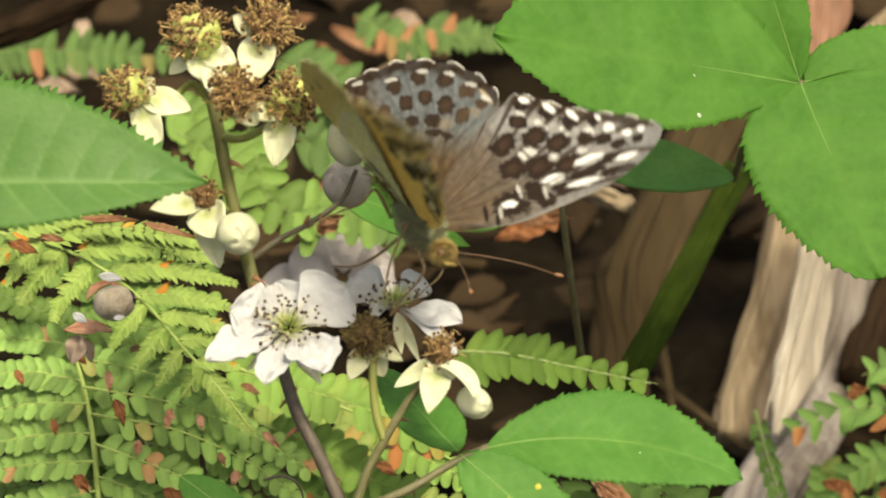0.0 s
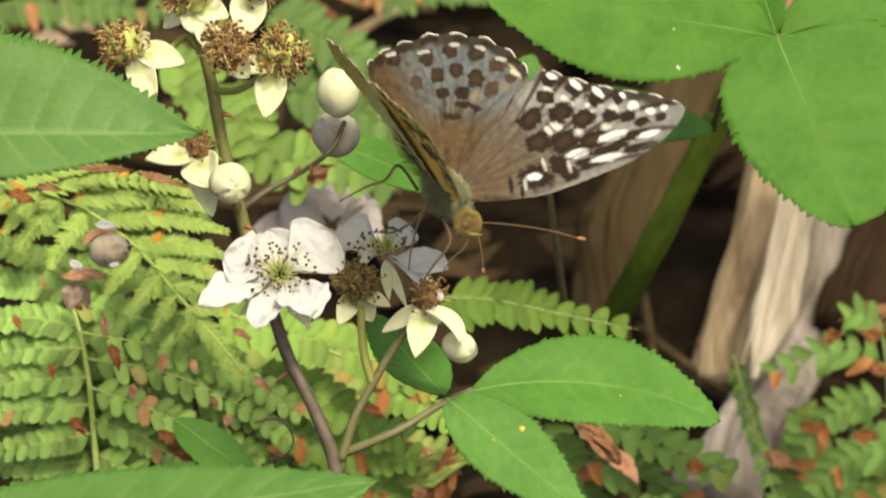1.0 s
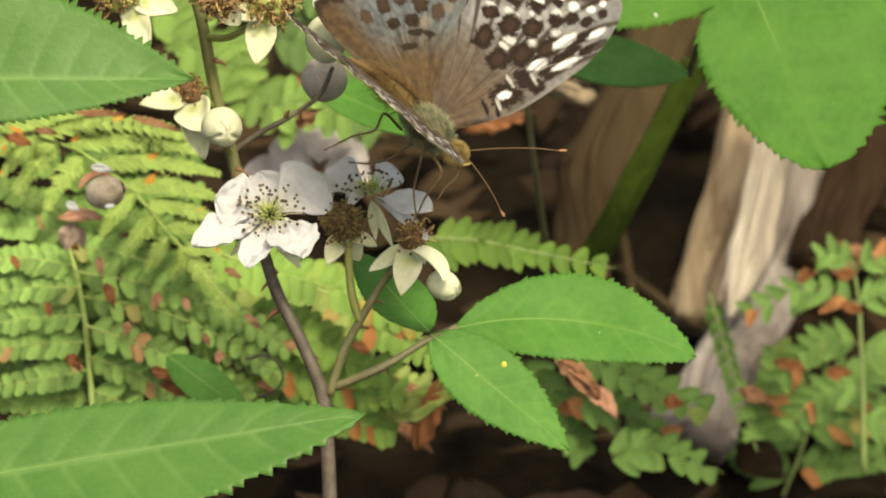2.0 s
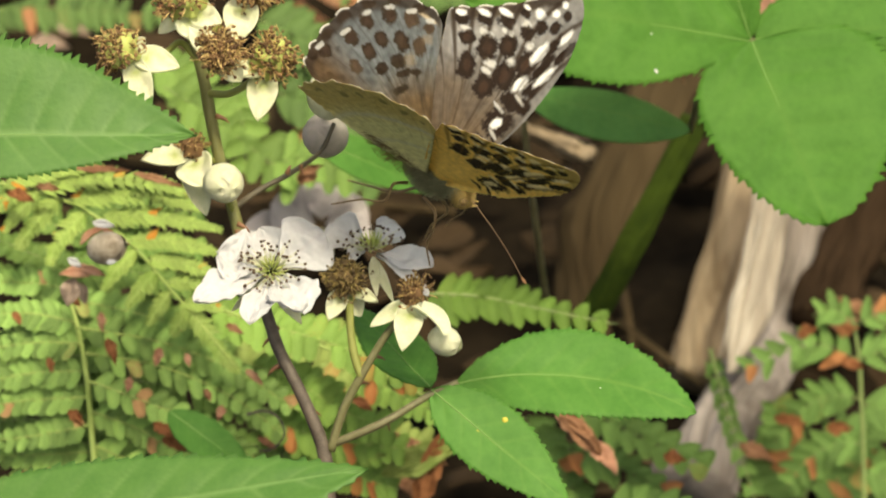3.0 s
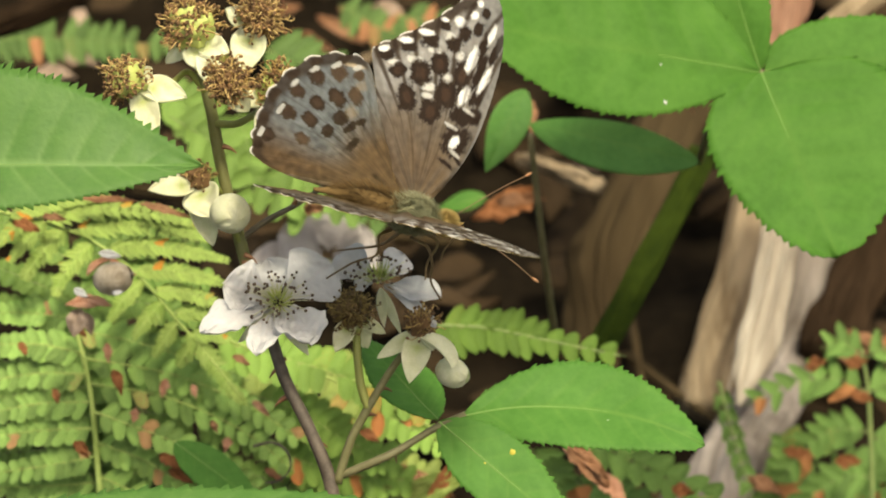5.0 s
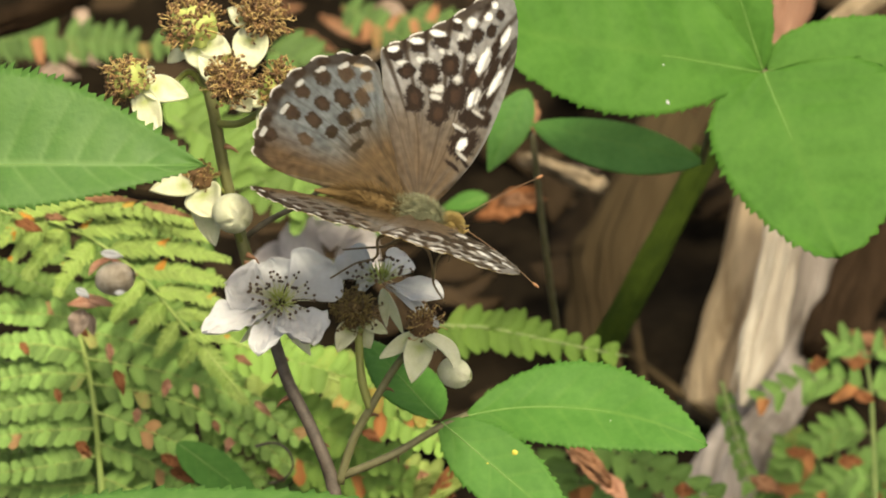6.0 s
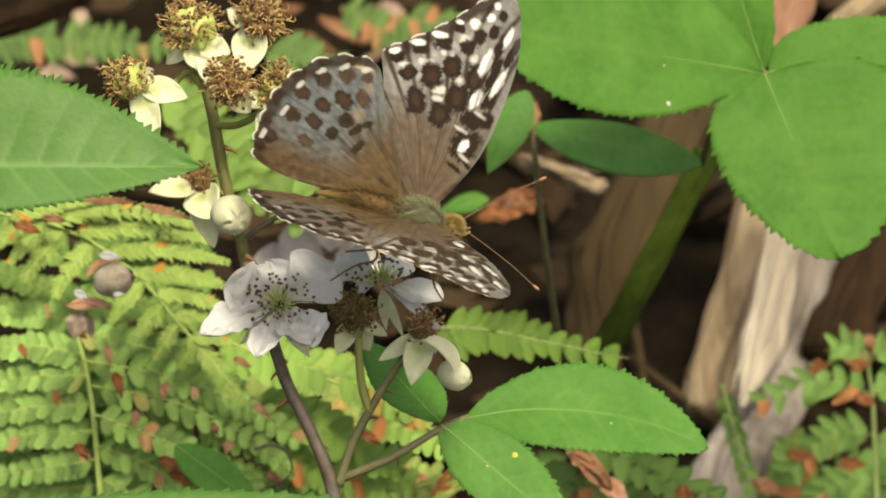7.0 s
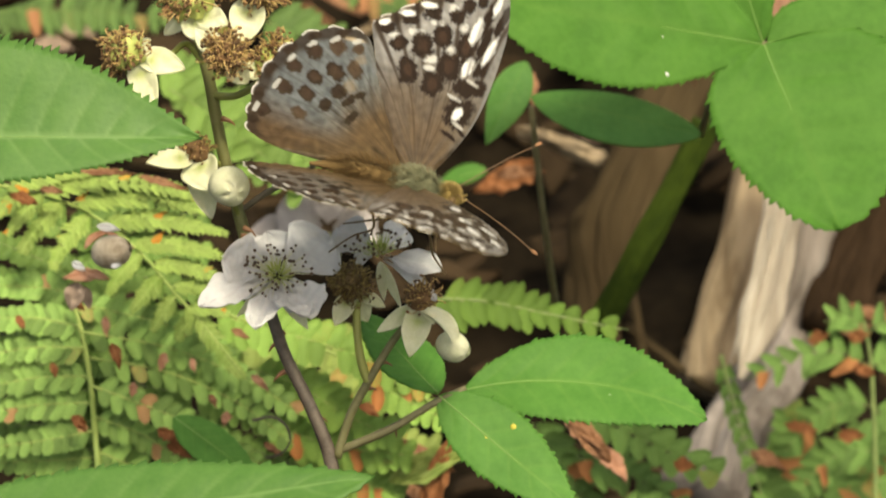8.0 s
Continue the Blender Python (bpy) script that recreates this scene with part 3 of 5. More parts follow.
log("reddish_root", "reddish brown dead root", [P(1410, -160, -0.25), P(1392, 0, -0.24), P(1372, 110, -0.235)], 52, 44, WOOD_RED, 0.3, splinters=4)
log("bleached_stick", "pale bleached sticks behind the broad leaf", [P(1640, -60, -0.27), P(1540, 0, -0.265), P(1430, 80, -0.26)], 34, 26, WOOD_TAN, 0.3, splinters=6)
log("dark_branch", "brown branch with shade put into its dark colour", [P(1600, 380, -0.27), P(1520, 520, -0.26), P(1470, 640, -0.25)], 60, 70, WOOD_DARK, 0.3, splinters=3)
log("fallen_stick", "thin pale stick lying in the litter", [P(590, 135, -0.33), P(670, 95, -0.33), P(760, 40, -0.335)], 15, 11, WOOD_TAN, 0.2, sides=14, n=24)


# ---- bramble leaves ----
low_leaf = leaf("bramble_leaf", "fresh green bramble leaf with three toothed leaflets", [
    (P(822, 742, -0.006), P(1252, 786, 0.0), 92, 84, L(-0.05, 0.55, 0.83), dict(fold=0.08, bend=0.03, tooth=0.085, arc=44 * UNIT, profile=lambda t: math.sin(math.pi * min(1, t) ** 0.9) ** 0.72)),
    (P(778, 752, -0.002), P(1026, 960, 0.006), 72, 68, L(0.1, 0.3, 0.9), dict(fold=0.04, bend=0.0, tooth=0.09, teeth=26)),
    (P(775, 748, -0.006), P(640, 600, -0.022), 60, 62, L(0.3, 0.3, 0.8), dict(bend=0.02)),
], [([P(600, 850, 0.0), P(690, 812, 0.001), P(770, 765, -0.002), P(826, 740, -0.003)], 8)])
leaf("bramble_leaf", "large bright green bramble leaflet with a toothed edge", [
    (P(-330, 296, 0.012), P(356, 292, 0.018), 176, 86, L(0.05, 0.35, 0.92), dict(n=276, teeth=46, tooth=0.085, bend=0.02, veins=11, profile=lambda t: math.sin(math.pi * min(1, t) ** 0.8) ** 0.95)),
], mat=LEAF_PALE)
leaf("bramble_leaf", "large bright green toothed bramble leaflet close to the lens", [
    (P(-260, 1046, 0.026), P(660, 884, 0.040), 110, 190, L(0.1, 0.6, 0.8), dict(n=220, teeth=38, tooth=0.085, bend=0.02, veins=11)),
], mat=LEAF_PALE)
high_leaf = leaf("bramble_leaf", "broad green bramble leaf with spreading leaflets", [
    (P(1352, 128, -0.075), P(835, 46, -0.060), 132, 215, L(-0.05, 0.35, 0.92), dict(n=180, bend=0.0, fold=0.03, tooth=0.06, profile=lambda t: math.sin(math.pi * min(1, t) ** 1.05) ** 0.8)),
    (P(1350, 126, -0.0778), P(1215, -300, -0.0765), 190, 66, L(-0.05, 0.35, 0.92), dict(bend=0.0, fold=0.03, tooth=0.06)),
    (P(1358, 126, -0.0785), P(1840, 82, -0.0825), 92, 90, L(0.05, 0.35, 0.92), dict(bend=0.0, fold=0.03, tooth=0.06, profile=lambda t: math.sin(math.pi * min(1, t) ** 0.6) ** 0.7)),
    (P(1352, 130, -0.0732), P(1488, 458, -0.062), 235, 146, L(0.07, 0.35, 0.92), dict(n=200, teeth=26, tooth=0.075, bend=0.0, fold=0.03, profile=lambda t: math.sin(math.pi * min(1, t) ** 0.62) ** 0.55)),
], [([P(1240, 290, -0.12), P(1270, 210, -0.1), P(1354, 128, -0.075)], 7)], mat=LEAF_DARKER)
leaf("young_leaf", "green smooth leaf pair behind the butterfly", [
    (P(940, 222, -0.12), P(1240, 282, -0.11), 44, 72, L(0.0, 0.5, 0.85), dict(teeth=0, profile=lambda t: math.sin(math.pi * min(1, t) ** 1.05) ** 0.65)),
    (P(932, 160, -0.12), P(862, 306, -0.115), 42, 42, L(0.2, 0.3, 0.9), dict(teeth=0)),
], [([P(985, 600, -0.15), P(962, 430, -0.13), P(940, 240, -0.12)], 7)], mat=LEAF_DEEP, group="leaves in the shade")
leaf("young_leaf", "small deep green leaf among the bracken", [(P(308, 790, -0.068), P(470, 905, -0.064), 44, 52, L(0.1, 0.6, 0.75), dict(teeth=18))], mat=LEAF, group="leaves in the shade")
leaf("young_leaf", "dull green blurred leaf behind the petals", [(P(560, 300, -0.09), P(800, 400, -0.10), 45, 45, L(0, 0.4, 0.9), dict(teeth=0))], mat=LEAF, group="leaves in the shade")
leaf("young_leaf", "small fresh green leaf in the litter", [(P(862, 352, -0.2), P(776, 372, -0.2), 22, 26, L(0.0, 0.5, 0.85), dict(teeth=0))], mat=LEAF, group="leaves in the shade")
leaf("dead_leaf", "curled orange dead leaf", [(P(956, 340, -0.19), P(838, 388, -0.19), 34, 30, L(0.1, 0.5, 0.8), dict(teeth=0, wave=0.6, n=40, ragged=1.0))], mat=RUST_BRIGHT, group="dead leaves", category="dead leaf")
for a, b, c, d, w in ((560, 30, 640, 75, -0.33), (500, 60, 590, 90, -0.33), (640, 70, 700, 50, -0.33), (1010, 790, 1080, 850, -0.10), (1080, 870, 1010, 800, -0.10), (1490, 640, 1568, 600, -0.2), (1500, 590, 1600, 630, -0.2),
                      (930, 170, 945, 240, -0.16), (690, 830, 800, 880, -0.11), (700, 900, 780, 960, -0.11), (1170, 60, 1230, 190, -0.2), (540, 380, 580, 350, -0.11), (880, 360, 960, 352, -0.18), (470, 30, 530, 10, -0.33), (600, 15, 655, 40, -0.33), (1330, 850, 1390, 880, -0.16)):
    leaf("dead_leaf", "crumpled rust brown dead leaf", [(P(a, b, w), P(c, d, w + 0.004), 18, 20, L(0.2, 0.4, 0.8), dict(teeth=0, wave=0.6, n=36, fold=0.4, ragged=1.0))], mat=RUST, group="dead leaves", category="dead leaf")


for a, b, c, d, w in ((95, 95, 170, 115, -0.34), (130, 20, 150, 60, -0.34), (60, 130, 130, 140, -0.32), (660, 15, 720, 30, -0.35), (980, 250, 1060, 300, -0.3)):
    leaf("dead_leaf", "pale pinkish dead leaf on the forest floor", [(P(a, b, w), P(c, d, w + 0.004), 22, 18, L(0.1, 0.4, 0.8), dict(teeth=0, wave=0.5, n=36, fold=0.3, ragged=1.0))], mat=PALE_DEAD, group="dead leaves", category="dead leaf")


def blemish(ob, a, b, size, mat, name="speck"):
    """A small fleck lying on the upper skin of one of the leaflets of ob."""
    eye = CENTRE + NEAR * REACH
    way = (P(a, b) - eye).normalized()
    best = min(((v.co - eye).cross(way).length, -v.co.dot(NEAR), v.co.copy()) for o in ob.children if o.name.startswith("leaflet") for v in o.data.vertices)
    bld = Build()
    ball(bld, best[2] + NEAR * 0.00008, size * UNIT, 10, 6, NEAR * 0.3)
    part(name, bld.done(name), mat, ob)


blemish(low_leaf, 1080, 752, 3.2, PETAL)
blemish(low_leaf, 910, 806, 5.5, FLECK)
blemish(low_leaf, 860, 830, 4, FLECK)
blemish(high_leaf, 1170, 118, 4, PETAL)
blemish(high_leaf, 1180, 188, 6, PETAL)


# ---- bracken ----
def frond(name, label, rachis, pinnae, mat, count=26, length=22, width=13, normal=(0.0, 0.35, 0.93), pointed=0.8, radius=4, group="bracken fronds", lean=0.55, seed=1, taper=0.75, rib=1.8):
    """rachis: points of the main rib or None; pinnae: point lists from the rib outwards."""
    ob = thing(name, label, "fern", group)
    rng = random.Random(seed)
    if rachis:
        bld = Build()
        tube(bld, rachis, radius * UNIT, radius * 0.5 * UNIT, 8, 30)
        part("rachis", bld.done("rachis"), RIB_DULL if mat in (FERN_SHADED, FERN_PLAIN, FERN_TIP, FERN_LOW, RUST) else FERN_RIB, ob)
    room = [300]
    for pts in pinnae:
        k = 1.0
        if isinstance(pts, tuple):
            pts, k = pts
        pinna(ob, pts, int(count * k), length * (0.55 + 0.45 * k), width * (0.6 + 0.4 * k), L(*normal), mat, lean=lean, pointed=pointed, rng=rng, taper=taper, room=room, rib=rib)
    return ob


w0 = -0.074
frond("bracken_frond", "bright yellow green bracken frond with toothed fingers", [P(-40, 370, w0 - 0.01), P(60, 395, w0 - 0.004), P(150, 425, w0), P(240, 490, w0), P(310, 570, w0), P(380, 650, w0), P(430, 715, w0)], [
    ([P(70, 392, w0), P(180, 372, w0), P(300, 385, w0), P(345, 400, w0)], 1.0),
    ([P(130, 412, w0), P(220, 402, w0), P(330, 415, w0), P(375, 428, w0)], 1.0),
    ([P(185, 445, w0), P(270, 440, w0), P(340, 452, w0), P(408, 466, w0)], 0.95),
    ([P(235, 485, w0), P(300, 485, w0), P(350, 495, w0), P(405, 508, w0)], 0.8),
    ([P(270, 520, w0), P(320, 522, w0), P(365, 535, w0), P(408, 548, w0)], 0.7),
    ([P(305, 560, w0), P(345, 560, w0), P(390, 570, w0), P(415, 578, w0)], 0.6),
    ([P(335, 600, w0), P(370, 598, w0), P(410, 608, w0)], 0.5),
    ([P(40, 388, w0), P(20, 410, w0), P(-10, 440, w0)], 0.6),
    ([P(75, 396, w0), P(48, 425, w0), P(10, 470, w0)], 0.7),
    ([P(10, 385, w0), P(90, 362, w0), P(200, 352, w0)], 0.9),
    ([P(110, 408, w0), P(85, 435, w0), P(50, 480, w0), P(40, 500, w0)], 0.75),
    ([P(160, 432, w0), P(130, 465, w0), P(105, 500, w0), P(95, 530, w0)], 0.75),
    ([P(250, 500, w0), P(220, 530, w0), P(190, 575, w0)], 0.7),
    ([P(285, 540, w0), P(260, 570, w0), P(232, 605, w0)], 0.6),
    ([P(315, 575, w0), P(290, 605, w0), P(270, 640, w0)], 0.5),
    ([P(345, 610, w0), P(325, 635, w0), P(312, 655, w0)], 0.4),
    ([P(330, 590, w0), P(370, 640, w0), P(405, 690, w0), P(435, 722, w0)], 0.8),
], FERN_LIT, count=21, length=38, width=21, normal=(0.0, 0.5, 0.86), pointed=0.8, seed=4, lean=0.75)

w1 = -0.080
frond("bracken_frond", "dull green bracken frond with rusty spotted pinnules", [P(185, 1000, w1 + 0.01), P(172, 850, w1), P(160, 720, w1), P(140, 620, w1 - 0.004), P(118, 560, w1 - 0.01)], [
    ([P(145, 640, w1), P(300, 668, w1), P(430, 720, w1), P(540, 790, w1)], 1.2),
    ([P(158, 685, w1), P(300, 712, w1), P(430, 770, w1), P(520, 840, w1)], 1.1),
    ([P(163, 735, w1 + 0.003), P(270, 775, w1 + 0.003), P(370, 815, w1 + 0.003), P(470, 880, w1)], 1.0),
    ([P(168, 790, w1), P(260, 825, w1), P(340, 880, w1)], 0.8),
    ([P(172, 850, w1), P(260, 890, w1), P(320, 930, w1)], 0.8),
    ([P(140, 630, w1), P(60, 615, w1), P(-40, 618, w1)], 0.9),
    ([P(152, 668, w1), P(60, 668, w1), P(-50, 685, w1)], 0.9),
    ([P(158, 718, w1), P(60, 722, w1), P(-50, 745, w1)], 0.9),
    ([P(163, 765, w1), P(60, 770, w1), P(-50, 785, w1)], 0.9),
    ([P(165, 815, w1), P(80, 832, w1), P(-40, 848, w1)], 0.85),
    ([P(170, 862, w1 - 0.004), P(80, 868, w1 - 0.004), P(-40, 872, w1 - 0.004)], 0.9),
    ([P(172, 905, w1 - 0.004), P(80, 915, w1 - 0.004), P(-40, 930, w1 - 0.004)], 0.9),
    ([P(130, 590, w1 - 0.005), P(230, 610, w1 - 0.004), P(330, 640, w1 - 0.004), P(420, 690, w1)], 1.0),
    ([P(125, 570, w1 - 0.005), P(50, 560, w1 - 0.005), P(-40, 560, w1)], 0.8),
], FERN, count=14, length=42, width=27, pointed=0.12, seed=9, lean=0.45, radius=7, taper=0.5, rib=3.0)

w7 = -0.100
frond("bracken_frond", "dull green bracken frond lying under the upper one", [P(330, 1000, w7), P(300, 860, w7), P(240, 720, w7), P(170, 600, w7)], [
    ([P(180, 610, w7), P(300, 620, w7), P(440, 680, w7)], 1.0),
    ([P(215, 665, w7), P(340, 690, w7), P(480, 760, w7)], 1.0),
    ([P(250, 735, w7), P(370, 760, w7), P(520, 830, w7)], 1.0),
    ([P(280, 800, w7), P(400, 830, w7), P(560, 890, w7)], 1.0),
    ([P(305, 870, w7), P(420, 900, w7), P(560, 960, w7)], 1.0),
    ([P(190, 630, w7), P(80, 640, w7), P(-40, 650, w7)], 1.0),
    ([P(220, 685, w7), P(100, 695, w7), P(-40, 715, w7)], 1.0),
    ([P(250, 745, w7), P(120, 745, w7), P(-40, 765, w7)], 1.0),
    ([P(275, 795, w7), P(120, 800, w7), P(-40, 812, w7)], 1.0),
    ([P(290, 845, w7), P(120, 850, w7), P(-40, 868, w7)], 1.0),
    ([P(160, 590, w7), P(80, 560, w7), P(-40, 540, w7)], 1.0),
    ([P(150, 560, w7), P(90, 520, w7), P(-30, 470, w7)], 1.0),
    ([P(150, 550, w7), P(240, 540, w7), P(380, 580, w7)], 1.0),
    ([P(140, 520, w7), P(230, 490, w7), P(380, 500, w7)], 1.0),
    ([P(120, 480, w7), P(210, 440, w7), P(380, 430, w7)], 1.0),
    ([P(110, 460, w7), P(60, 420, w7), P(-30, 390, w7)], 1.0),
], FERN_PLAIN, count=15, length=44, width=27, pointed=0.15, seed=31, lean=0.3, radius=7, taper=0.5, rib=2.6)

w2 = -0.084
frond("bracken_frond", "yellow green bracken frond under the white flowers", [P(380, 600, w2), P(520, 650, w2), P(650, 705, w2), P(790, 775, w2)], [
    ([P(380, 610, w2), P(500, 640, w2), P(630, 680, w2), P(770, 740, w2)], 1.3),
    ([P(430, 700, w2 - 0.008), P(530, 735, w2 - 0.008), P(620, 790, w2 - 0.008), P(720, 830, w2 - 0.008)], 1.2),
    ([P(640, 715, w2), P(700, 750, w2), P(800, 800, w2)], 0.8),
    ([P(480, 800, w2 - 0.012), P(590, 840, w2 - 0.012), P(740, 860, w2 - 0.012)], 1.1),
    ([P(520, 870, w2 - 0.016), P(620, 900, w2 - 0.016), P(720, 930, w2 - 0.016)], 1.0),
], FERN_MID, count=13, length=54, width=31, pointed=0.15, seed=12, lean=0.25, taper=0.4, rib=2.4)
frond("bracken_frond", "yellowing bracken frond with orange withered patches", None, [
    ([P(400, 640, w2 - 0.02), P(520, 700, w2 - 0.02), P(680, 770, w2 - 0.02)], 1.2),
    ([P(560, 640, w2 - 0.025), P(650, 690, w2 - 0.025), P(760, 700, w2 - 0.025)], 1.0),
    ([P(560, 780, w2 - 0.03), P(660, 830, w2 - 0.03), P(780, 850, w2 - 0.03)], 1.0),
], FERN_YELLOW, count=13, length=54, width=31, pointed=0.2, seed=47, lean=0.25, taper=0.4)

w3 = -0.11
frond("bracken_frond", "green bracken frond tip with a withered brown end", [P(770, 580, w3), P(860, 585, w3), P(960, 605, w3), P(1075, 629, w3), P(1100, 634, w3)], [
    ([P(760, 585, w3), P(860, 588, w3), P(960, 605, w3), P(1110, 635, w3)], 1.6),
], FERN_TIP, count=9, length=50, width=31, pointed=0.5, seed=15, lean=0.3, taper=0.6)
w4 = -0.28
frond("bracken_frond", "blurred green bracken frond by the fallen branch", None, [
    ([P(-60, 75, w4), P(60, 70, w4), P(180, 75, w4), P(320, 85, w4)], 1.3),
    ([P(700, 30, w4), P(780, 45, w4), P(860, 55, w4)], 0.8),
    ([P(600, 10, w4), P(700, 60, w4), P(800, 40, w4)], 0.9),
], FERN_SHADED, count=14, length=60, width=28, pointed=0.5, seed=18, lean=0.2, taper=0.5)
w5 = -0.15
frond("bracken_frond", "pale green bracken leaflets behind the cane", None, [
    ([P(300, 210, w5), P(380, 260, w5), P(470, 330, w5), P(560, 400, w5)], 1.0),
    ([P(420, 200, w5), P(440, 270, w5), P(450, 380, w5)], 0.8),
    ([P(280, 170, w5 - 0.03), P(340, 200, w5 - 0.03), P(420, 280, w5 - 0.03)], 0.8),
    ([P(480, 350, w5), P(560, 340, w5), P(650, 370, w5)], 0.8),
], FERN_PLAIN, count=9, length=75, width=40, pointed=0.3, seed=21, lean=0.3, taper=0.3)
w6 = -0.185
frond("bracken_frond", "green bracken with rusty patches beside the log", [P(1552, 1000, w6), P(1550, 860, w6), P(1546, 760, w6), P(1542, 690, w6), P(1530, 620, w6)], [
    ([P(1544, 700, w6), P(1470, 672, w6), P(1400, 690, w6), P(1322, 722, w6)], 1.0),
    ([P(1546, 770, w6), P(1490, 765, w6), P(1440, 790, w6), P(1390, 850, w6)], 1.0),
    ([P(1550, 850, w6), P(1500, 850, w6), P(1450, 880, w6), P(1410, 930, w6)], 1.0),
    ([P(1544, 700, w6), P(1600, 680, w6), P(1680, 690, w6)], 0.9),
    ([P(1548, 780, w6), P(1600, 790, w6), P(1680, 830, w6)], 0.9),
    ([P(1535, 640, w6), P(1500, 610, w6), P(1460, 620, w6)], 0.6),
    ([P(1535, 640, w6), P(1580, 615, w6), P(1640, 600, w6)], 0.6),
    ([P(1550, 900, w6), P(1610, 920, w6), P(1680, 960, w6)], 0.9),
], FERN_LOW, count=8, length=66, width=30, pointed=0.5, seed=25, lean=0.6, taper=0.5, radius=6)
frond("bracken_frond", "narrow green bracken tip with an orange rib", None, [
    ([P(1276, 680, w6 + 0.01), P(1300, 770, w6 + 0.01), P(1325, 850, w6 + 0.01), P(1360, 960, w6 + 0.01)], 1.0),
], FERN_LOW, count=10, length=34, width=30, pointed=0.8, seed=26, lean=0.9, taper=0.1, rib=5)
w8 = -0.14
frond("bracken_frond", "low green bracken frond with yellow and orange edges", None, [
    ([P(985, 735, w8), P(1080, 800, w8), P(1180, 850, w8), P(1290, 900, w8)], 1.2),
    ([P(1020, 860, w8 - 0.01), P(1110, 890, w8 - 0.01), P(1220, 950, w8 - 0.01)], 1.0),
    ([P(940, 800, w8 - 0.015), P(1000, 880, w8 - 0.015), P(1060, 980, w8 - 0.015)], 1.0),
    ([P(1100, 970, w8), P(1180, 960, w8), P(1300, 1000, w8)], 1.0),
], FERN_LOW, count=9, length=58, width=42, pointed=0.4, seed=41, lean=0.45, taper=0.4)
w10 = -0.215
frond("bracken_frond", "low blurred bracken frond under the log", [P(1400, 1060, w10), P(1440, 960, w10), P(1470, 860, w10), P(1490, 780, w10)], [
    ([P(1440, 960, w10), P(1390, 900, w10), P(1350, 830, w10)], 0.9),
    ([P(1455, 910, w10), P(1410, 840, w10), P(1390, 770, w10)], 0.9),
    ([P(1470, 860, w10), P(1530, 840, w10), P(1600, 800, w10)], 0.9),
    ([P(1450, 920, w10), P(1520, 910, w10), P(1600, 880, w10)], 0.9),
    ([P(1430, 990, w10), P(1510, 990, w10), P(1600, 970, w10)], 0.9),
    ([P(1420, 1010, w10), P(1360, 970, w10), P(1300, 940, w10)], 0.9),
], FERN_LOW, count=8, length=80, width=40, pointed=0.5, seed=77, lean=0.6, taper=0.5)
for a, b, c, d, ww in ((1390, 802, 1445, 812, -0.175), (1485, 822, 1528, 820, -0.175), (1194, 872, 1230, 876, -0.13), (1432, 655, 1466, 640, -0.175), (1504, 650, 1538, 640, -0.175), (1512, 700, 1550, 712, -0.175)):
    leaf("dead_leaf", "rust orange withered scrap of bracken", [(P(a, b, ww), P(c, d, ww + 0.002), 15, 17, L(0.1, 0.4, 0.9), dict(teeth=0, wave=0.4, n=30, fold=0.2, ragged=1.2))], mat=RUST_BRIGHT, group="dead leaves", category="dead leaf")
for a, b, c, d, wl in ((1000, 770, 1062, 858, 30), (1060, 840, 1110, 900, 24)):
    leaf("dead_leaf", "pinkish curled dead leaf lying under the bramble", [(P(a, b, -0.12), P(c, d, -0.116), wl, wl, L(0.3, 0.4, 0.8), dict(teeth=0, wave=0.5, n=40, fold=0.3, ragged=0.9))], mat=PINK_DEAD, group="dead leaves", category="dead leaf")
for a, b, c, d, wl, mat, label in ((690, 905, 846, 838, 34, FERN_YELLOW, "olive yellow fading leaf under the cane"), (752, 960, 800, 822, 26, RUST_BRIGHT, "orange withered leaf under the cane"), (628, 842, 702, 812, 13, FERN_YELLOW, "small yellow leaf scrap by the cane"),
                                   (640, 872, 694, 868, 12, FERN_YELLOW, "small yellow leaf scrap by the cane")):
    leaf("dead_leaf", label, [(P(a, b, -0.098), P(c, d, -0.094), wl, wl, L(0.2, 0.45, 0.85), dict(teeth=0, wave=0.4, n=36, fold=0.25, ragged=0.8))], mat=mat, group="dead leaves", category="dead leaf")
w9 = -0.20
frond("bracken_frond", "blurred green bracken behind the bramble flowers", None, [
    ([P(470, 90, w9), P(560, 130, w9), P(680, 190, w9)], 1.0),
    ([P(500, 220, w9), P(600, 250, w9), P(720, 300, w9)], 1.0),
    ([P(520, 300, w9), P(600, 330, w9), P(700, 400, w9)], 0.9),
], FERN_SHADED, count=9, length=80, width=46, pointed=0.4, seed=63, lean=0.3, taper=0.4)

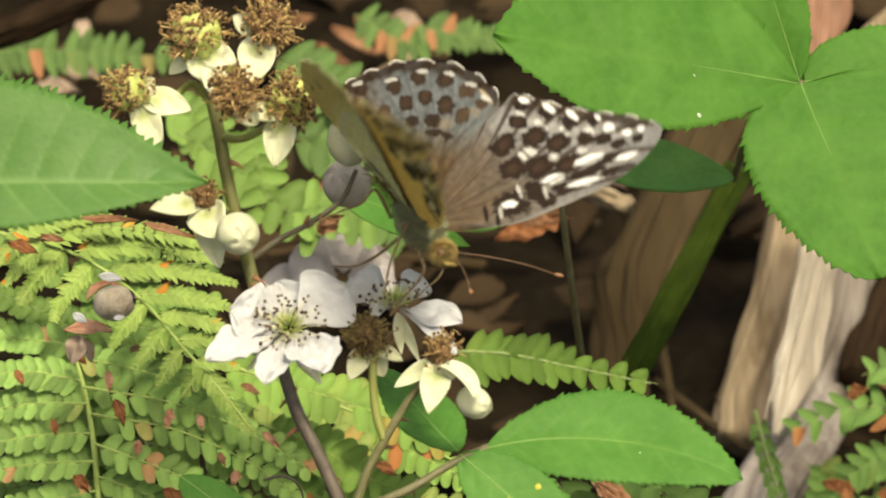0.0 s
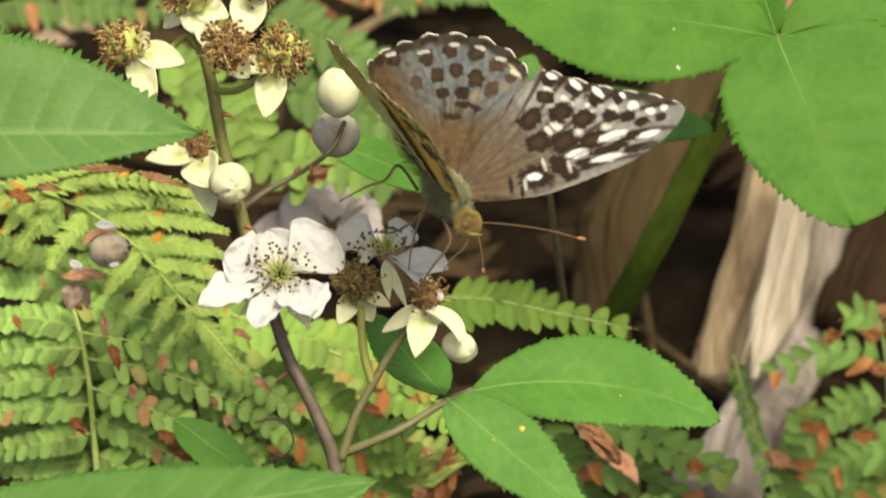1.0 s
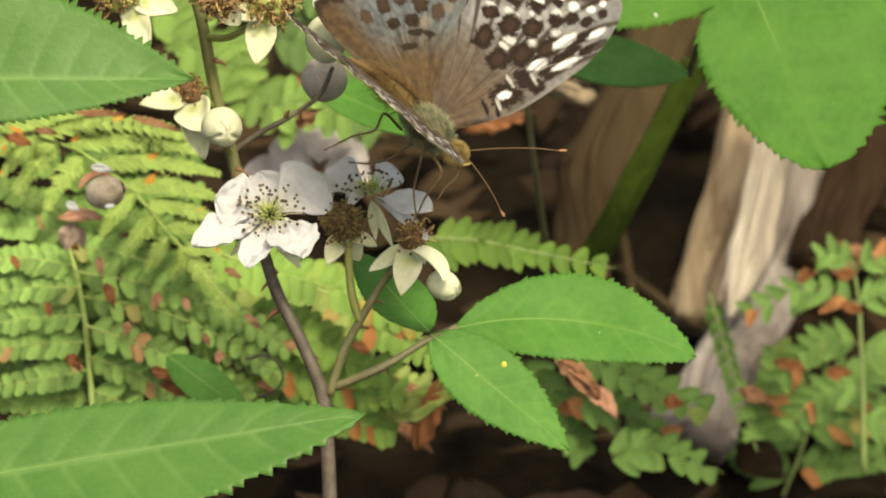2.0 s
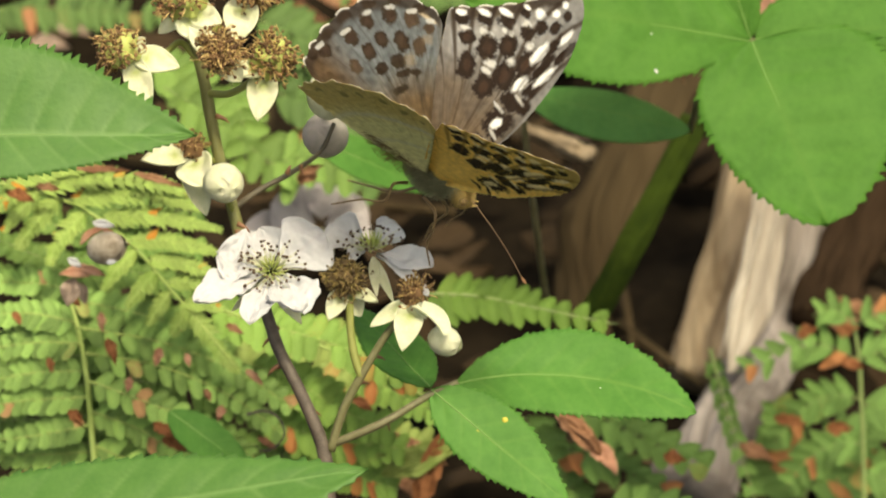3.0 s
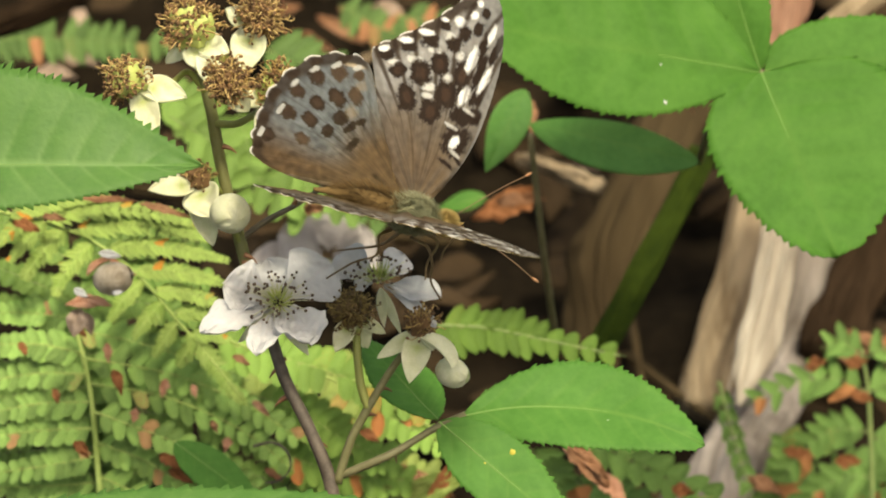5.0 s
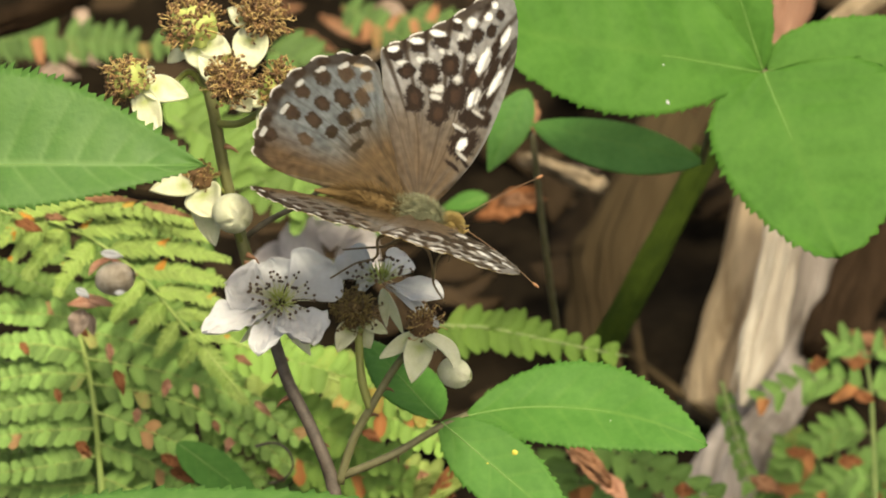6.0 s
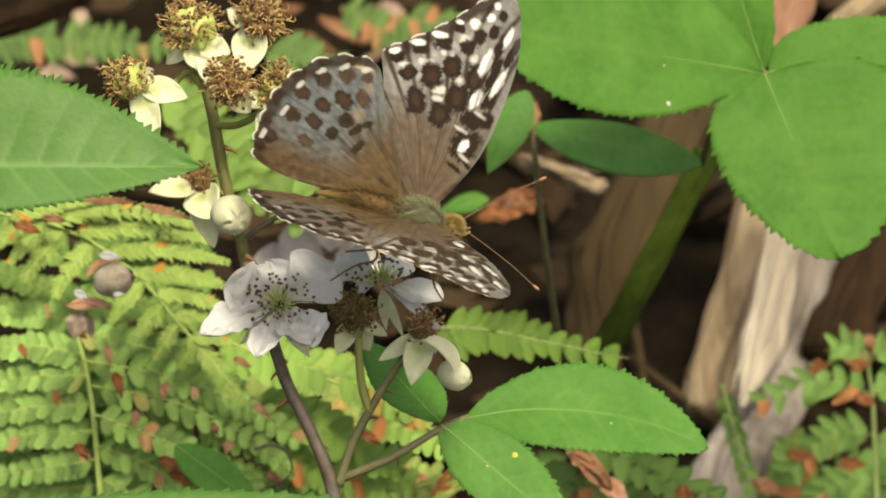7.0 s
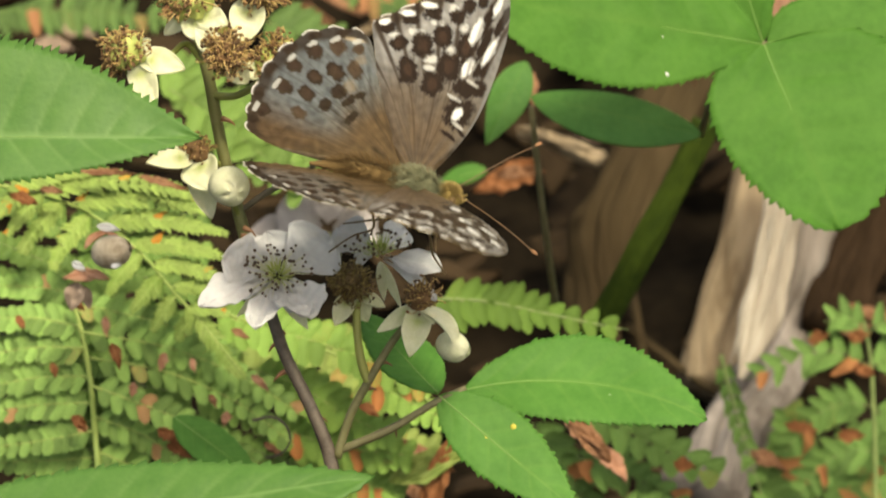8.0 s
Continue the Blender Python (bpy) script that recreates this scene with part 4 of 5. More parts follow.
for a, b, c, d, ww, wide, mat in ((18, 398, 66, 412, w0, 13, RUST_BRIGHT), (72, 388, 112, 392, w0, 9, RUST), (140, 356, 236, 358, w0, 8, RUST), (244, 364, 336, 388, w0, 9, RUST), (186, 612, 190, 648, w1, 10, PINK_DEAD),
                                  (198, 660, 214, 704, w1, 12, RUST_BRIGHT), (292, 676, 284, 708, w1, 11, PINK_DEAD), (338, 686, 346, 712, w1, 8, PINK_DEAD), (238, 728, 234, 756, w1, 10, PINK_DEAD), (128, 788, 154, 814, w1, 14, RUST_BRIGHT),
                                  (280, 812, 316, 836, w1, 14, RUST_BRIGHT), (296, 838, 346, 862, w1, 14, RUST_BRIGHT), (372, 750, 384, 772, w1, 8, RUST), (404, 780, 396, 806, w1, 10, PINK_DEAD), (410, 636, 442, 650, w2, 9, RUST), (122, 570, 150, 600, w1, 13, RUST_BRIGHT),
                                  (30, 612, 44, 634, w1, 10, RUST_BRIGHT), (92, 694, 100, 720, w1, 9, RUST_BRIGHT), (446, 716, 476, 742, w1, 9, PINK_DEAD), (636, 768, 672, 788, w2, 11, RUST_BRIGHT), (468, 836, 500, 858, w1, 10, RUST)):
    leaf("dead_leaf", "small withered scrap caught on the bracken", [(P(a, b, ww + 0.005), P(c, d, ww + 0.006), wide, wide * 0.8, L(0.1, 0.35, 0.92), dict(teeth=0, wave=0.5, n=24, fold=0.3, ragged=1.0))], mat=mat, group="dead leaves", category="dead leaf")
tendril = thing("dry_tendril", "thin curled dry brown tendril among the bracken", "tendril")
bld = Build()
tube(bld, [P(448, 796, w1 + 0.008), P(482, 790, w1 + 0.009), P(508, 806, w1 + 0.009), P(514, 834, w1 + 0.008), P(496, 856, w1 + 0.007), P(470, 862, w1 + 0.006)], 2.6 * UNIT, 1.6 * UNIT, 7, 40, rough=0.3)
part("stalk", bld.done("stalk"), STEM, tendril)

# ---- bramble cane ----
def cane():
    ob = thing("bramble_cane", "brown thorny bramble cane with green upper shoots", "bramble stem")
    runs = [
        ("stem", [P(600, 1100, 0.0), P(594, 960, 0.0), P(585, 860, 0.0), P(545, 760, 0.0), P(505, 680, -0.001), P(482, 610, -0.003), P(462, 540, -0.006)], 13, 10.5, 0.0),
        ("stem", [P(462, 545, -0.006), P(440, 490, -0.008), P(424, 430, -0.008), P(400, 340, -0.007), P(385, 270, -0.006), P(372, 200, -0.005), P(355, 130, -0.004)], 11.5, 10.5, 0.4),
        ("side_stem", [P(597, 862, 0.0), P(620, 790, 0.001), P(652, 728, 0.002), P(690, 665, 0.003), P(720, 625, 0.004), P(742, 600, 0.004)], 8.5, 6, 0.25),
        ("side_stem", [P(652, 728, 0.002), P(640, 690, 0.002), P(633, 640, 0.002), P(632, 590, 0.002)], 8, 7, 0.7),
        ("side_stem", [P(428, 425, -0.008), P(470, 395, -0.008), P(525, 365, -0.01), P(580, 325, -0.012), P(605, 275, -0.013)], 5.5, 4, 0.06),
        ("side_stem", [P(380, 222, -0.005), P(415, 222, -0.003), P(450, 205, -0.001), P(478, 180, 0.0)], 7, 6, 0.6),
        ("side_stem", [P(362, 165, -0.004), P(330, 130, -0.004), P(300, 150, -0.002), P(255, 155, 0.0)], 6, 5, 0.9),
        ("side_stem", [P(355, 130, -0.004), P(340, 95, -0.004), P(335, 60, -0.003)], 10, 8, 0.9),
        ("side_stem", [P(360, 140, -0.004), P(400, 100, -0.004), P(445, 60, -0.004)], 7, 6, 0.9),
        ("side_stem", [P(395, 345, -0.007), P(375, 335, -0.006), P(355, 330, -0.005)], 5, 4, 0.7),
        ("side_stem", [P(427, 440, -0.008), P(415, 415, -0.006), P(408, 395, -0.003)], 5, 5, 0.7),
    ]
    for name, pts, r0, r1, green in runs:
        bld = Build()
        tube(bld, pts, r0 * UNIT, r1 * UNIT, 12, len(pts) * 6, rough=0.1, tone=green)
        part(name, bld.done(name), STEM, ob)
    for a, b, u, v, s in ((515, 705, -1, -0.5, 34), (497, 655, -1, -0.7, 26), (560, 790, 1, -0.2, 22), (672, 692, 1, -0.1, 24), (640, 742, 1, 0.2, 30), (393, 262, 1, -0.3, 26), (412, 380, -1, -0.3, 16),
                          (432, 455, 1, -0.5, 26), (428, 470, 1, 0.1, 22), (520, 366, 0.4, 1, 22), (700, 808, 0.2, -1, 16), (505, 640, -0.9, -0.6, 20), (545, 350, 0.2, -1, 18)):
        thorn(ob, P(a, b, -0.002), L(u, v, 0.2), s)


cane()

# ---- heads, buds and flowers ----
head("withered_flower", "withered brown bramble flower with pale reflexed sepals", P(222, 145, 0.004), L(-0.7, 0.3, 0.6), 46, [
    (P(328, 172, 0.004), 26, L(0.2, 0.3, 0.9)), (P(275, 242, 0.006), 25, L(-0.2, 0.3, 0.9)), (P(268, 122, 0.0), 16, L(0, -0.5, 0.8))], green=1.0)
head("withered_flower", "withered brown bramble flower with a green core", P(335, 50, 0.002), L(-0.2, 0.8, 0.5), 52, [
    (P(360, 128, 0.004), 30, L(0.1, 0.2, 0.95)), (P(402, 95, 0.004), 24, L(0, 0.2, 0.95)), (P(290, 115, -0.001), 15, L(0, 0, 1))], green=1.0)
head("withered_flower", "dry brown bramble flower with white felted sepals", P(455, 35, 0.002), L(0.5, 0.4, 0.6), 46, [
    (P(430, 130, 0.006), 32, L(0, 0.2, 0.95)), (P(400, 18, 0.004), 20, L(0, 0.2, 0.95))])
head("withered_flower", "dense brown withered bramble flower", P(400, 148, 0.008), L(0.1, 0.3, 0.9), 44, [
    (P(345, 100, 0.004), 22, L(-0.2, 0.2, 0.9)), (P(440, 200, 0.005), 22, L(0.2, 0, 0.9))])
head("withered_flower", "rusty brown withered bramble flower beside the wing", P(492, 160, 0.0), L(0.4, 0.6, 0.5), 48, [
    (P(468, 268, 0.003), 28, L(0, 0.2, 0.9)), (P(425, 185, 0.004), 22, L(-0.3, 0.3, 0.9))], green=1.0)
head("withered_flower", "small withered flower half hidden by a leaf", P(350, 318, -0.004), L(0.2, 0.7, 0.4), 32, [(P(262, 338, 0.001), 22, L(0, 0.3, 0.9)), (P(368, 388, 0.0), 36, L(-0.2, 0.2, 0.9)), (P(375, 440, -0.004), 26, L(-0.1, 0.1, 0.9))], count=60)
head("withered_flower", "dark brown bramble flower on green sepals", P(624, 556, 0.002), L(0.0, 0.6, 0.75), 40, [
    (P(594, 625, 0.004), 19, L(-0.1, 0.1, 0.9)), (P(682, 592, 0.003), 13, L(0.3, 0.2, 0.9)), (P(652, 622, 0.0), 20, L(0.1, 0, 0.9))], tuft=WITHER_OLIVE, mat=WITHER_DARK)
head("withered_flower", "brown bramble flower over cream pointed sepals", P(748, 580, 0.006), L(0.1, 0.7, 0.6), 36, [
    (P(726, 680, 0.010), 26, L(-0.05, 0.1, 0.95)), (P(668, 638, 0.006), 15, L(-0.3, 0.1, 0.9)), (P(770, 622, 0.008), 10, L(0.4, 0.3, 0.8))], count=80)
bud("bramble_bud", "round pale green bramble bud", P(407, 383, 0.0), L(0.25, -0.3, 0.9), 33, 1.08)
curl = bud("bramble_bud", "cream bramble bud curled over its sepal", P(802, 664, 0.006), L(0.75, -0.35, 0.5), 25, 1.2)
bld = Build()
blade(bld, P(752, 600, 0.008), P(806, 652, 0.0115), 15 * UNIT, 15 * UNIT, L(0.25, 0.5, 0.83), n=24, m=6, veins=0, thick=0.0004, arc=12 * UNIT, cup=0.3, profile=lambda t: 0.55 + 0.45 * math.sin(math.pi * min(1, 0.15 + 0.8 * t)))
part("sepal", bld.done("sepal"), SEPAL, curl, "long cream sepal bent over the bud")
bud("bramble_bud", "pale cream pointed bramble bud", P(592, 224, -0.008), L(0.05, 0.95, 0.25), 34, 1.2)
bud("bramble_bud", "fading green bramble bud with a mauve tinge", P(588, 296, -0.02), L(-0.3, 0.4, 0.8), 38, 1.0, mat=SEPAL_DULL)
bud("bramble_bud", "greyish bramble bud ringed with red", P(197, 497, -0.052), L(0.75, 0.15, 0.5), 29, 1.3, mat=SEPAL_GREY)
leaf("dead_petal", "shrivelled reddish petals round a bud", [
    (P(150, 492, -0.054), P(196, 460, -0.052), 9, 10, L(0, 0.6, 0.7), dict(arc=8 * UNIT)), (P(190, 461, -0.052), P(240, 490, -0.053), 9, 10, L(0.1, 0.6, 0.7), dict(arc=-8 * UNIT)),
    (P(176, 540, -0.060), P(112, 543, -0.060), 14, 17, L(0, 0.5, 0.8)), (P(150, 533, -0.058), P(195, 546, -0.058), 10, 12, L(0, 0.5, 0.8))],
    mat=FADED_RED, group="dead petals", category="petal", teeth=0, n=30, wave=0.4, fold=0.4)
leaf("dead_petal", "pale withered petals hanging under a bud", [(P(140, 552, -0.061), P(126, 603, -0.061), 20, 22, L(0, 0.4, 0.9)), (P(150, 560, -0.062), P(160, 600, -0.063), 12, 12, L(0.2, 0.3, 0.9))],
    mat=PALE_DEAD, group="dead petals", category="petal", teeth=0, n=30, wave=0.4, fold=0.3)
leaf("dead_petal", "small white shed petals caught on a bud", [(P(172, 452, -0.050), P(212, 458, -0.049), 10, 9, L(0, 0.3, 0.9)), (P(128, 516, -0.050), P(152, 530, -0.049), 9, 9, L(0, 0.4, 0.9)), (P(196, 524, -0.048), P(216, 520, -0.048), 5, 6, L(0, 0.4, 0.9))],
    mat=PETAL, group="dead petals", category="petal", teeth=0, n=30, wave=0.3)
flower("bramble_flower", "open white bramble flower with dark tipped stamens", P(492, 540, 0.004), L(-0.05, 0.45, 0.88), [
    (P(396, 506, 0.004), 52, L(0.15, 0.4, 0.9), dict(ragged=0.5)),
    (P(354, 590, 0.010), 41, L(-0.1, 0.75, 0.65), dict(ragged=0.5)),
    (P(454, 628, 0.014), 31, L(0.05, 0.93, 0.35), dict(ragged=0.5)),
    (P(548, 608, 0.012), 50, L(0.3, 0.4, 0.85), dict(cup=0.4, ragged=0.55)),
    (P(586, 470, 0.000), 62, L(0.1, 0.3, 0.95), dict(ragged=0.2, cup=0.15)),
    (P(470, 462, -0.003), 44, L(0.0, 0.25, 0.97), dict(ragged=0.2)),
], [(P(546, 634, 0.006), 20, L(0.1, 0.2, 0.9)), (P(420, 612, 0.003), 14, L(0, 0.2, 0.9))], 74, 62)
flower("bramble_flower", "white bramble flower seen from the side under the butterfly", P(672, 500, -0.004), L(-0.1, 0.9, 0.35), [
    (P(778, 524, 0.004), 30, L(0.0, 0.6, 0.8), dict(bend=0.06, ragged=0.2)),
    (P(772, 568, 0.009), 16, L(0.3, 0.5, 0.8), dict(bend=0.10, ragged=0.2)),
    (P(596, 452, -0.010), 40, L(-0.2, 0.3, 0.92), dict(ragged=0.2)),
    (P(628, 500, -0.004), 30, L(-0.2, 0.5, 0.85), dict(ragged=0.2)),
    (P(716, 452, -0.016), 30, L(0.2, 0.2, 0.95), dict(ragged=0.2)),
], [(P(712, 598, 0.000), 10, L(0.1, 0.1, 0.95)), (P(680, 584, 0.001), 11, L(-0.2, 0.1, 0.95))], 54, 64)
flower("bramble_flower", "pale bramble flower behind the open ones", P(580, 455, -0.165), L(0.1, 0.6, 0.75), [
    (P(440, 478, -0.161), 44, L(-0.2, 0.3, 0.92), dict(ragged=0.1, wave=0.1)),
    (P(492, 420, -0.163), 62, L(-0.1, 0.3, 0.95), dict(ragged=0.1, wave=0.1)),
    (P(586, 382, -0.165), 66, L(0.0, 0.3, 0.95), dict(ragged=0.1, wave=0.1)),
    (P(664, 424, -0.165), 50, L(0.3, -0.1, 0.9), dict(ragged=0.1, wave=0.1)),
    (P(670, 476, -0.161), 40, L(0.2, 0.4, 0.9), dict(ragged=0.1, wave=0.1)),
], [(P(600, 520, -0.165), 18, L(0.1, 0.1, 0.95))], 0, 14, carpels=False, mat=PETAL_SHADED)

# ---- butterfly ----
FORE = [(1.0, 0.3), (3.2, 1.8), (6.5, 6.8), (9.2, 12.7), (11.0, 20.4), (12.0, 28), (11.4, 34.4), (10.0, 38.3), (8.0, 39.6), (4.0, 37.3), (0.5, 33.8), (-3.6, 30.4), (-8.0, 27.3), (-10.9, 25.2), (-10.4, 22), (-8.5, 15), (-5, 6), (-2, 0.3)]
HIND = [(-1.5, 0.3), (-5.2, 9), (-9.0, 18), (-11.5, 22.6), (-15.2, 23.2), (-20, 22.0), (-24.5, 18.6), (-27.6, 14.3), (-29.1, 9.5), (-29.6, 5.5), (-28.6, 2.2), (-22, 0.2), (-12, -0.3), (-3, 0.0)]
EDGE_DARK = [(-8.4, 24.5, 0.8, 1.3), (-4.8, 26.7, 0.9, 1.4), (-1.2, 28.5, 1.1, 1.4), (1.3, 31.6, 0.8, 0.9), (4.8, 31.0, 1.2, 1.0), (7.0, 32.3, 1.2, 0.8), (8.1, 35.3, 0.9, 0.7)]
ROW_DARK = [(-6.2, 22.2, 1.1, 1.3), (-2.1, 22.6, 1.8, 1.6), (1.0, 24.8, 1.7, 1.45), (3.1, 28.6, 1.1, 1.1), (8.1, 28.8, 2.4, 0.7), (10.7, 29.2, 2.6, 0.6)]
DISC_DARK = [(-4.0, 17.8, 1.9, 1.4), (0.4, 16.3, 1.8, 1.6), (2.8, 19.9, 2.1, 1.7), (5.3, 23.8, 2.4, 1.3), (8.2, 25.0, 3.2, 0.6), (8.4, 20.6, 1.5, 0.9)]
CELL_DARK = [(5.6, 12.3, 2.3, 1.8), (5.8, 16.6, 1.3, 1.6), (8.2, 17.0, 1.3, 1.1), (4.4, 8.1, 0.3, 1.1), (6.5, 8.9, 0.3, 1.2)]
EDGE_WHITE = [(-9.0, 25.5, 0.55, 1.0), (-5.4, 27.7, 0.6, 1.3), (-2.0, 29.8, 0.6, 1.3), (0.9, 32.7, 0.4, 0.8), (3.7, 33.0, 0.9, 1.0), (6.1, 34.6, 0.8, 0.7), (6.8, 36.9, 0.7, 0.6), (9.6, 31.9, 1.9, 0.6)]
PALE = [(-7.0, 23.4, 0.45, 1.0), (-3.4, 24.7, 0.6, 1.4), (-0.1, 26.9, 0.5, 1.2), (-0.5, 20.5, 0.7, 1.4), (2.9, 22.5, 0.9, 0.9), (2.2, 30.0, 0.7, 0.9), (4.3, 27.0, 0.8, 0.8), (-0.5, 18.9, 0.5, 1.0), (4.5, 14.6, 0.28, 1.4), (7.2, 17.7, 0.28, 1.4), (5.7, 10.0, 0.3, 1.2)]
WHITE = [(6.6, 26.8, 2.4, 0.85), (9.5, 23.9, 2.6, 0.65), (6.0, 20.2, 1.9, 0.75), (5.4, 12.0, 1.2, 0.8)]
SPOT_H = [(-27.1, 6.4, 1.3, 1.1), (-24.3, 11.0, 1.7, 1.3), (-23.0, 14.9, 1.6, 1.3), (-19.9, 18.0, 1.6, 1.3), (-16.1, 19.6, 1.5, 1.3), (-12.6, 19.8, 1.0, 1.0),
          (-21.0, 6.9, 1.3, 1.0), (-20.3, 10.4, 1.5, 1.2), (-19.3, 13.6, 1.4, 1.1), (-16.0, 15.1, 1.8, 1.3), (-12.8, 16.1, 1.6, 1.1),
          (-14.9, 11.7, 1.2, 1.5), (-16.9, 9.2, 0.9, 1.2), (-13.0, 10.6, 0.6, 1.5), (-12.3, 7.7, 0.7, 1.6), (-11.4, 11.8, 0.6, 1.2),
          (-28.3, 4.6, 0.7, 0.8), (-28.0, 9.0, 0.8, 1.2), (-26.8, 13.4, 0.8, 1.3), (-24.0, 17.7, 0.8, 1.3), (-20.3, 20.6, 0.7, 1.4), (-15.8, 21.9, 0.7, 1.4)]


def wing(name, outline, side, fore):
    """A wing as a fan of two skins from its root; the scales' colours lie in a colour attribute of the mesh."""
    N, K = 380, 128
    edge = spline([Vector((x, y, 0)) for x, y in outline], N)
    cx, cy = (0.0, 0.0) if fore else (-2.0, 0.5)
    ex, ey = np.array([p.x for p in edge]), np.array([p.y for p in edge])
    s = np.linspace(0, 1, N)
    a0, a1 = (0.47, 0.78) if fore else (0.22, 0.80)
    on = np.clip((s - a0) * 40, 0, 1) * np.clip((a1 - s) * 40, 0, 1)
    scal = 0.012 * np.cos(s * (130 if fore else 92)) * on * (0.5 if fore else 0.9)
    k = (np.linspace(0.02, 1, K) ** 0.85)[:, None]
    x = cx + (ex - cx)[None, :] * k * (1 + scal * k ** 8)
    y = cy + (ey - cy)[None, :] * k * (1 + scal * k ** 8)
    r = np.hypot(x - cx, y - cy)
    th = np.arctan2(y - cy, x - cx)
    R = np.hypot(ex - cx, ey - cy)[None, :] * np.ones_like(k)
    q = np.broadcast_to(k, x.shape)
    veins = np.linspace(1.13, 2.05, 8) if fore else np.linspace(1.98, 3.02, 8)
    bow = 0.05 * np.sin(r * 0.16)
    dv = np.min(np.abs((th + bow)[..., None] - veins), axis=-1) * np.maximum(r, 3)
    line = np.clip(1.25 - dv / ((0.16 + 0.36 * np.clip((r - 16) / 8, 0, 1)) if fore else 0.17), 0, 1) * (np.clip((r - 12) / 9, 0.04, 1) if fore else np.clip((r - 12) / 8, 0, 0.28))
    grain = np.array([[noise.noise(Vector((a * 0.9, b * 0.9, 3 if fore else 8))) for a, b in zip(ra, rb)] for ra, rb in zip(x, y)])
    fine = np.array([[noise.noise(Vector((a * 2.3, b * 2.3, 12))) for a, b in zip(ra, rb)] for ra, rb in zip(x, y)])
    fur = np.array([[noise.noise(Vector((t * 26 + 0.8 * math.sin(l * 0.4), l * 0.25, 1))) + 0.5 * noise.noise(Vector((t * 60, l * 0.4, 5))) for t, l in zip(ra, rb)] for ra, rb in zip(th, r)])

    def lay(col, m, c):
        return col * (1 - m[..., None]) + np.array(c) * m[..., None]

    def spots(items, soft=2.6, grow=1.0, power=2.6):
        m = np.zeros_like(x)
        for sx, sy, ra, rb in items:
            a = math.atan2(sy - cy, sx - cx)
            dx, dy = x - sx, y - sy
            u, v = dx * math.cos(a) + dy * math.sin(a), -dx * math.sin(a) + dy * math.cos(a)
            d = (np.abs(u / (ra * grow)) ** power + np.abs(v / (rb * grow)) ** power) ** (1 / power) + 0.32 * grain + 0.26 * fine
            m = np.maximum(m, np.clip((1 - d) * soft * 1.5 + 0.5, 0, 1))
        return m

    col = np.zeros(x.shape + (3,)) + np.array((0.100, 0.078, 0.058) if fore else (0.082, 0.051, 0.027))
    if fore:
        col = lay(col, np.clip((r - 7) / 10, 0, 1) * 0.7, (0.112, 0.101, 0.090))
        col = lay(col, np.clip((r - 15) / 7, 0, 1) * 0.9, (0.200, 0.200, 0.200))
        col = lay(col, np.clip((q - 0.66) * 9, 0, 1) * on[None, :] * 0.45, (0.36, 0.36, 0.36))
        col = lay(col, np.clip((q - 0.84) * 10, 0, 1) * on[None, :] * 0.6, (0.085, 0.070, 0.056))
        col = lay(col, np.clip((x - 4) / 5, 0, 1) * np.clip((16 - r) / 5, 0, 1) * 0.8, (0.15, 0.154, 0.153))
    else:
        col = lay(col, np.clip((r - 10) / 7, 0, 1) * np.clip((3.0 - th) * 4, 0, 1), (0.112, 0.125, 0.134))
        col = lay(col, np.clip((2.03 - th) * 5, 0, 1) * np.clip((r - 6) / 4, 0, 1) * 0.75, (0.15, 0.102, 0.056))
        col = lay(col, np.clip((0.5 - np.hypot((x + 14) / 6, (y - 21.4) / 1.0)) * 3, 0, 1), (0.62, 0.50, 0.34))
    # near hindwing only: browner look at its angle to the light, painted in
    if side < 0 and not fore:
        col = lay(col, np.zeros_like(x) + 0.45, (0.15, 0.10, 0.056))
    col = col * (1 + 0.34 * grain + (0.36 if fore else 0.75) * fur * np.clip(1.25 - q, 0, 1))[..., None]
    broad = np.array([[noise.noise(Vector((t * 7, l * 0.16, 2))) for t, l in zip(ra, rb)] for ra, rb in zip(th, r)])
    col = col * (1 + 0.55 * broad * np.clip(1.3 - r / (16 if fore else 20), 0, 1))[..., None]
    gold = np.clip(0.5 + 1.6 * broad, 0, 1) * np.clip(1.4 - r / 14, 0, 1) * (0.5 if fore else 0.6)
    col = lay(col, gold, (0.108, 0.070, 0.036))
    ribs = np.array([1.32, 1.50, 1.78]) if fore else np.array([2.25, 2.60])
    dr = np.min(np.abs((th + 0.03 * np.sin(r * 0.22))[..., None] - ribs), axis=-1) * np.maximum(r, 3)
    col = lay(col, np.clip(1.3 - dr / 0.2, 0, 1) * np.clip(r / 5 - 0.6, 0, 1) * np.clip((19 - r) / 4, 0, 1) * (0.6 if fore else 0.4), (0.035, 0.022, 0.014))
    edge_band = np.clip((q - (0.905 if fore else 0.905)) * 30, 0, 1) * on[None, :]
    dark = (0.024, 0.014, 0.009)
    col = lay(col, line * 0.85, (0.045, 0.030, 0.020))
    col = lay(col, edge_band * 0.85, dark)
    if fore:
        col = lay(col, spots(PALE) * 0.9, (0.60, 0.59, 0.565))
        bars = spots(DISC_DARK + ROW_DARK + CELL_DARK, grow=1.2)
        col = lay(col, bars, dark)
        heart = spots([(a, b, c * 0.55, d * 0.5) for a, b, c, d in DISC_DARK[:4] + ROW_DARK[:3]], soft=1.2)
        col = lay(col, heart * 0.35, (0.095, 0.050, 0.030))
        col = lay(col, spots(PALE[8:]) * 0.8, (0.52, 0.505, 0.475))
        col = lay(col, spots(EDGE_DARK, grow=1.05), dark)
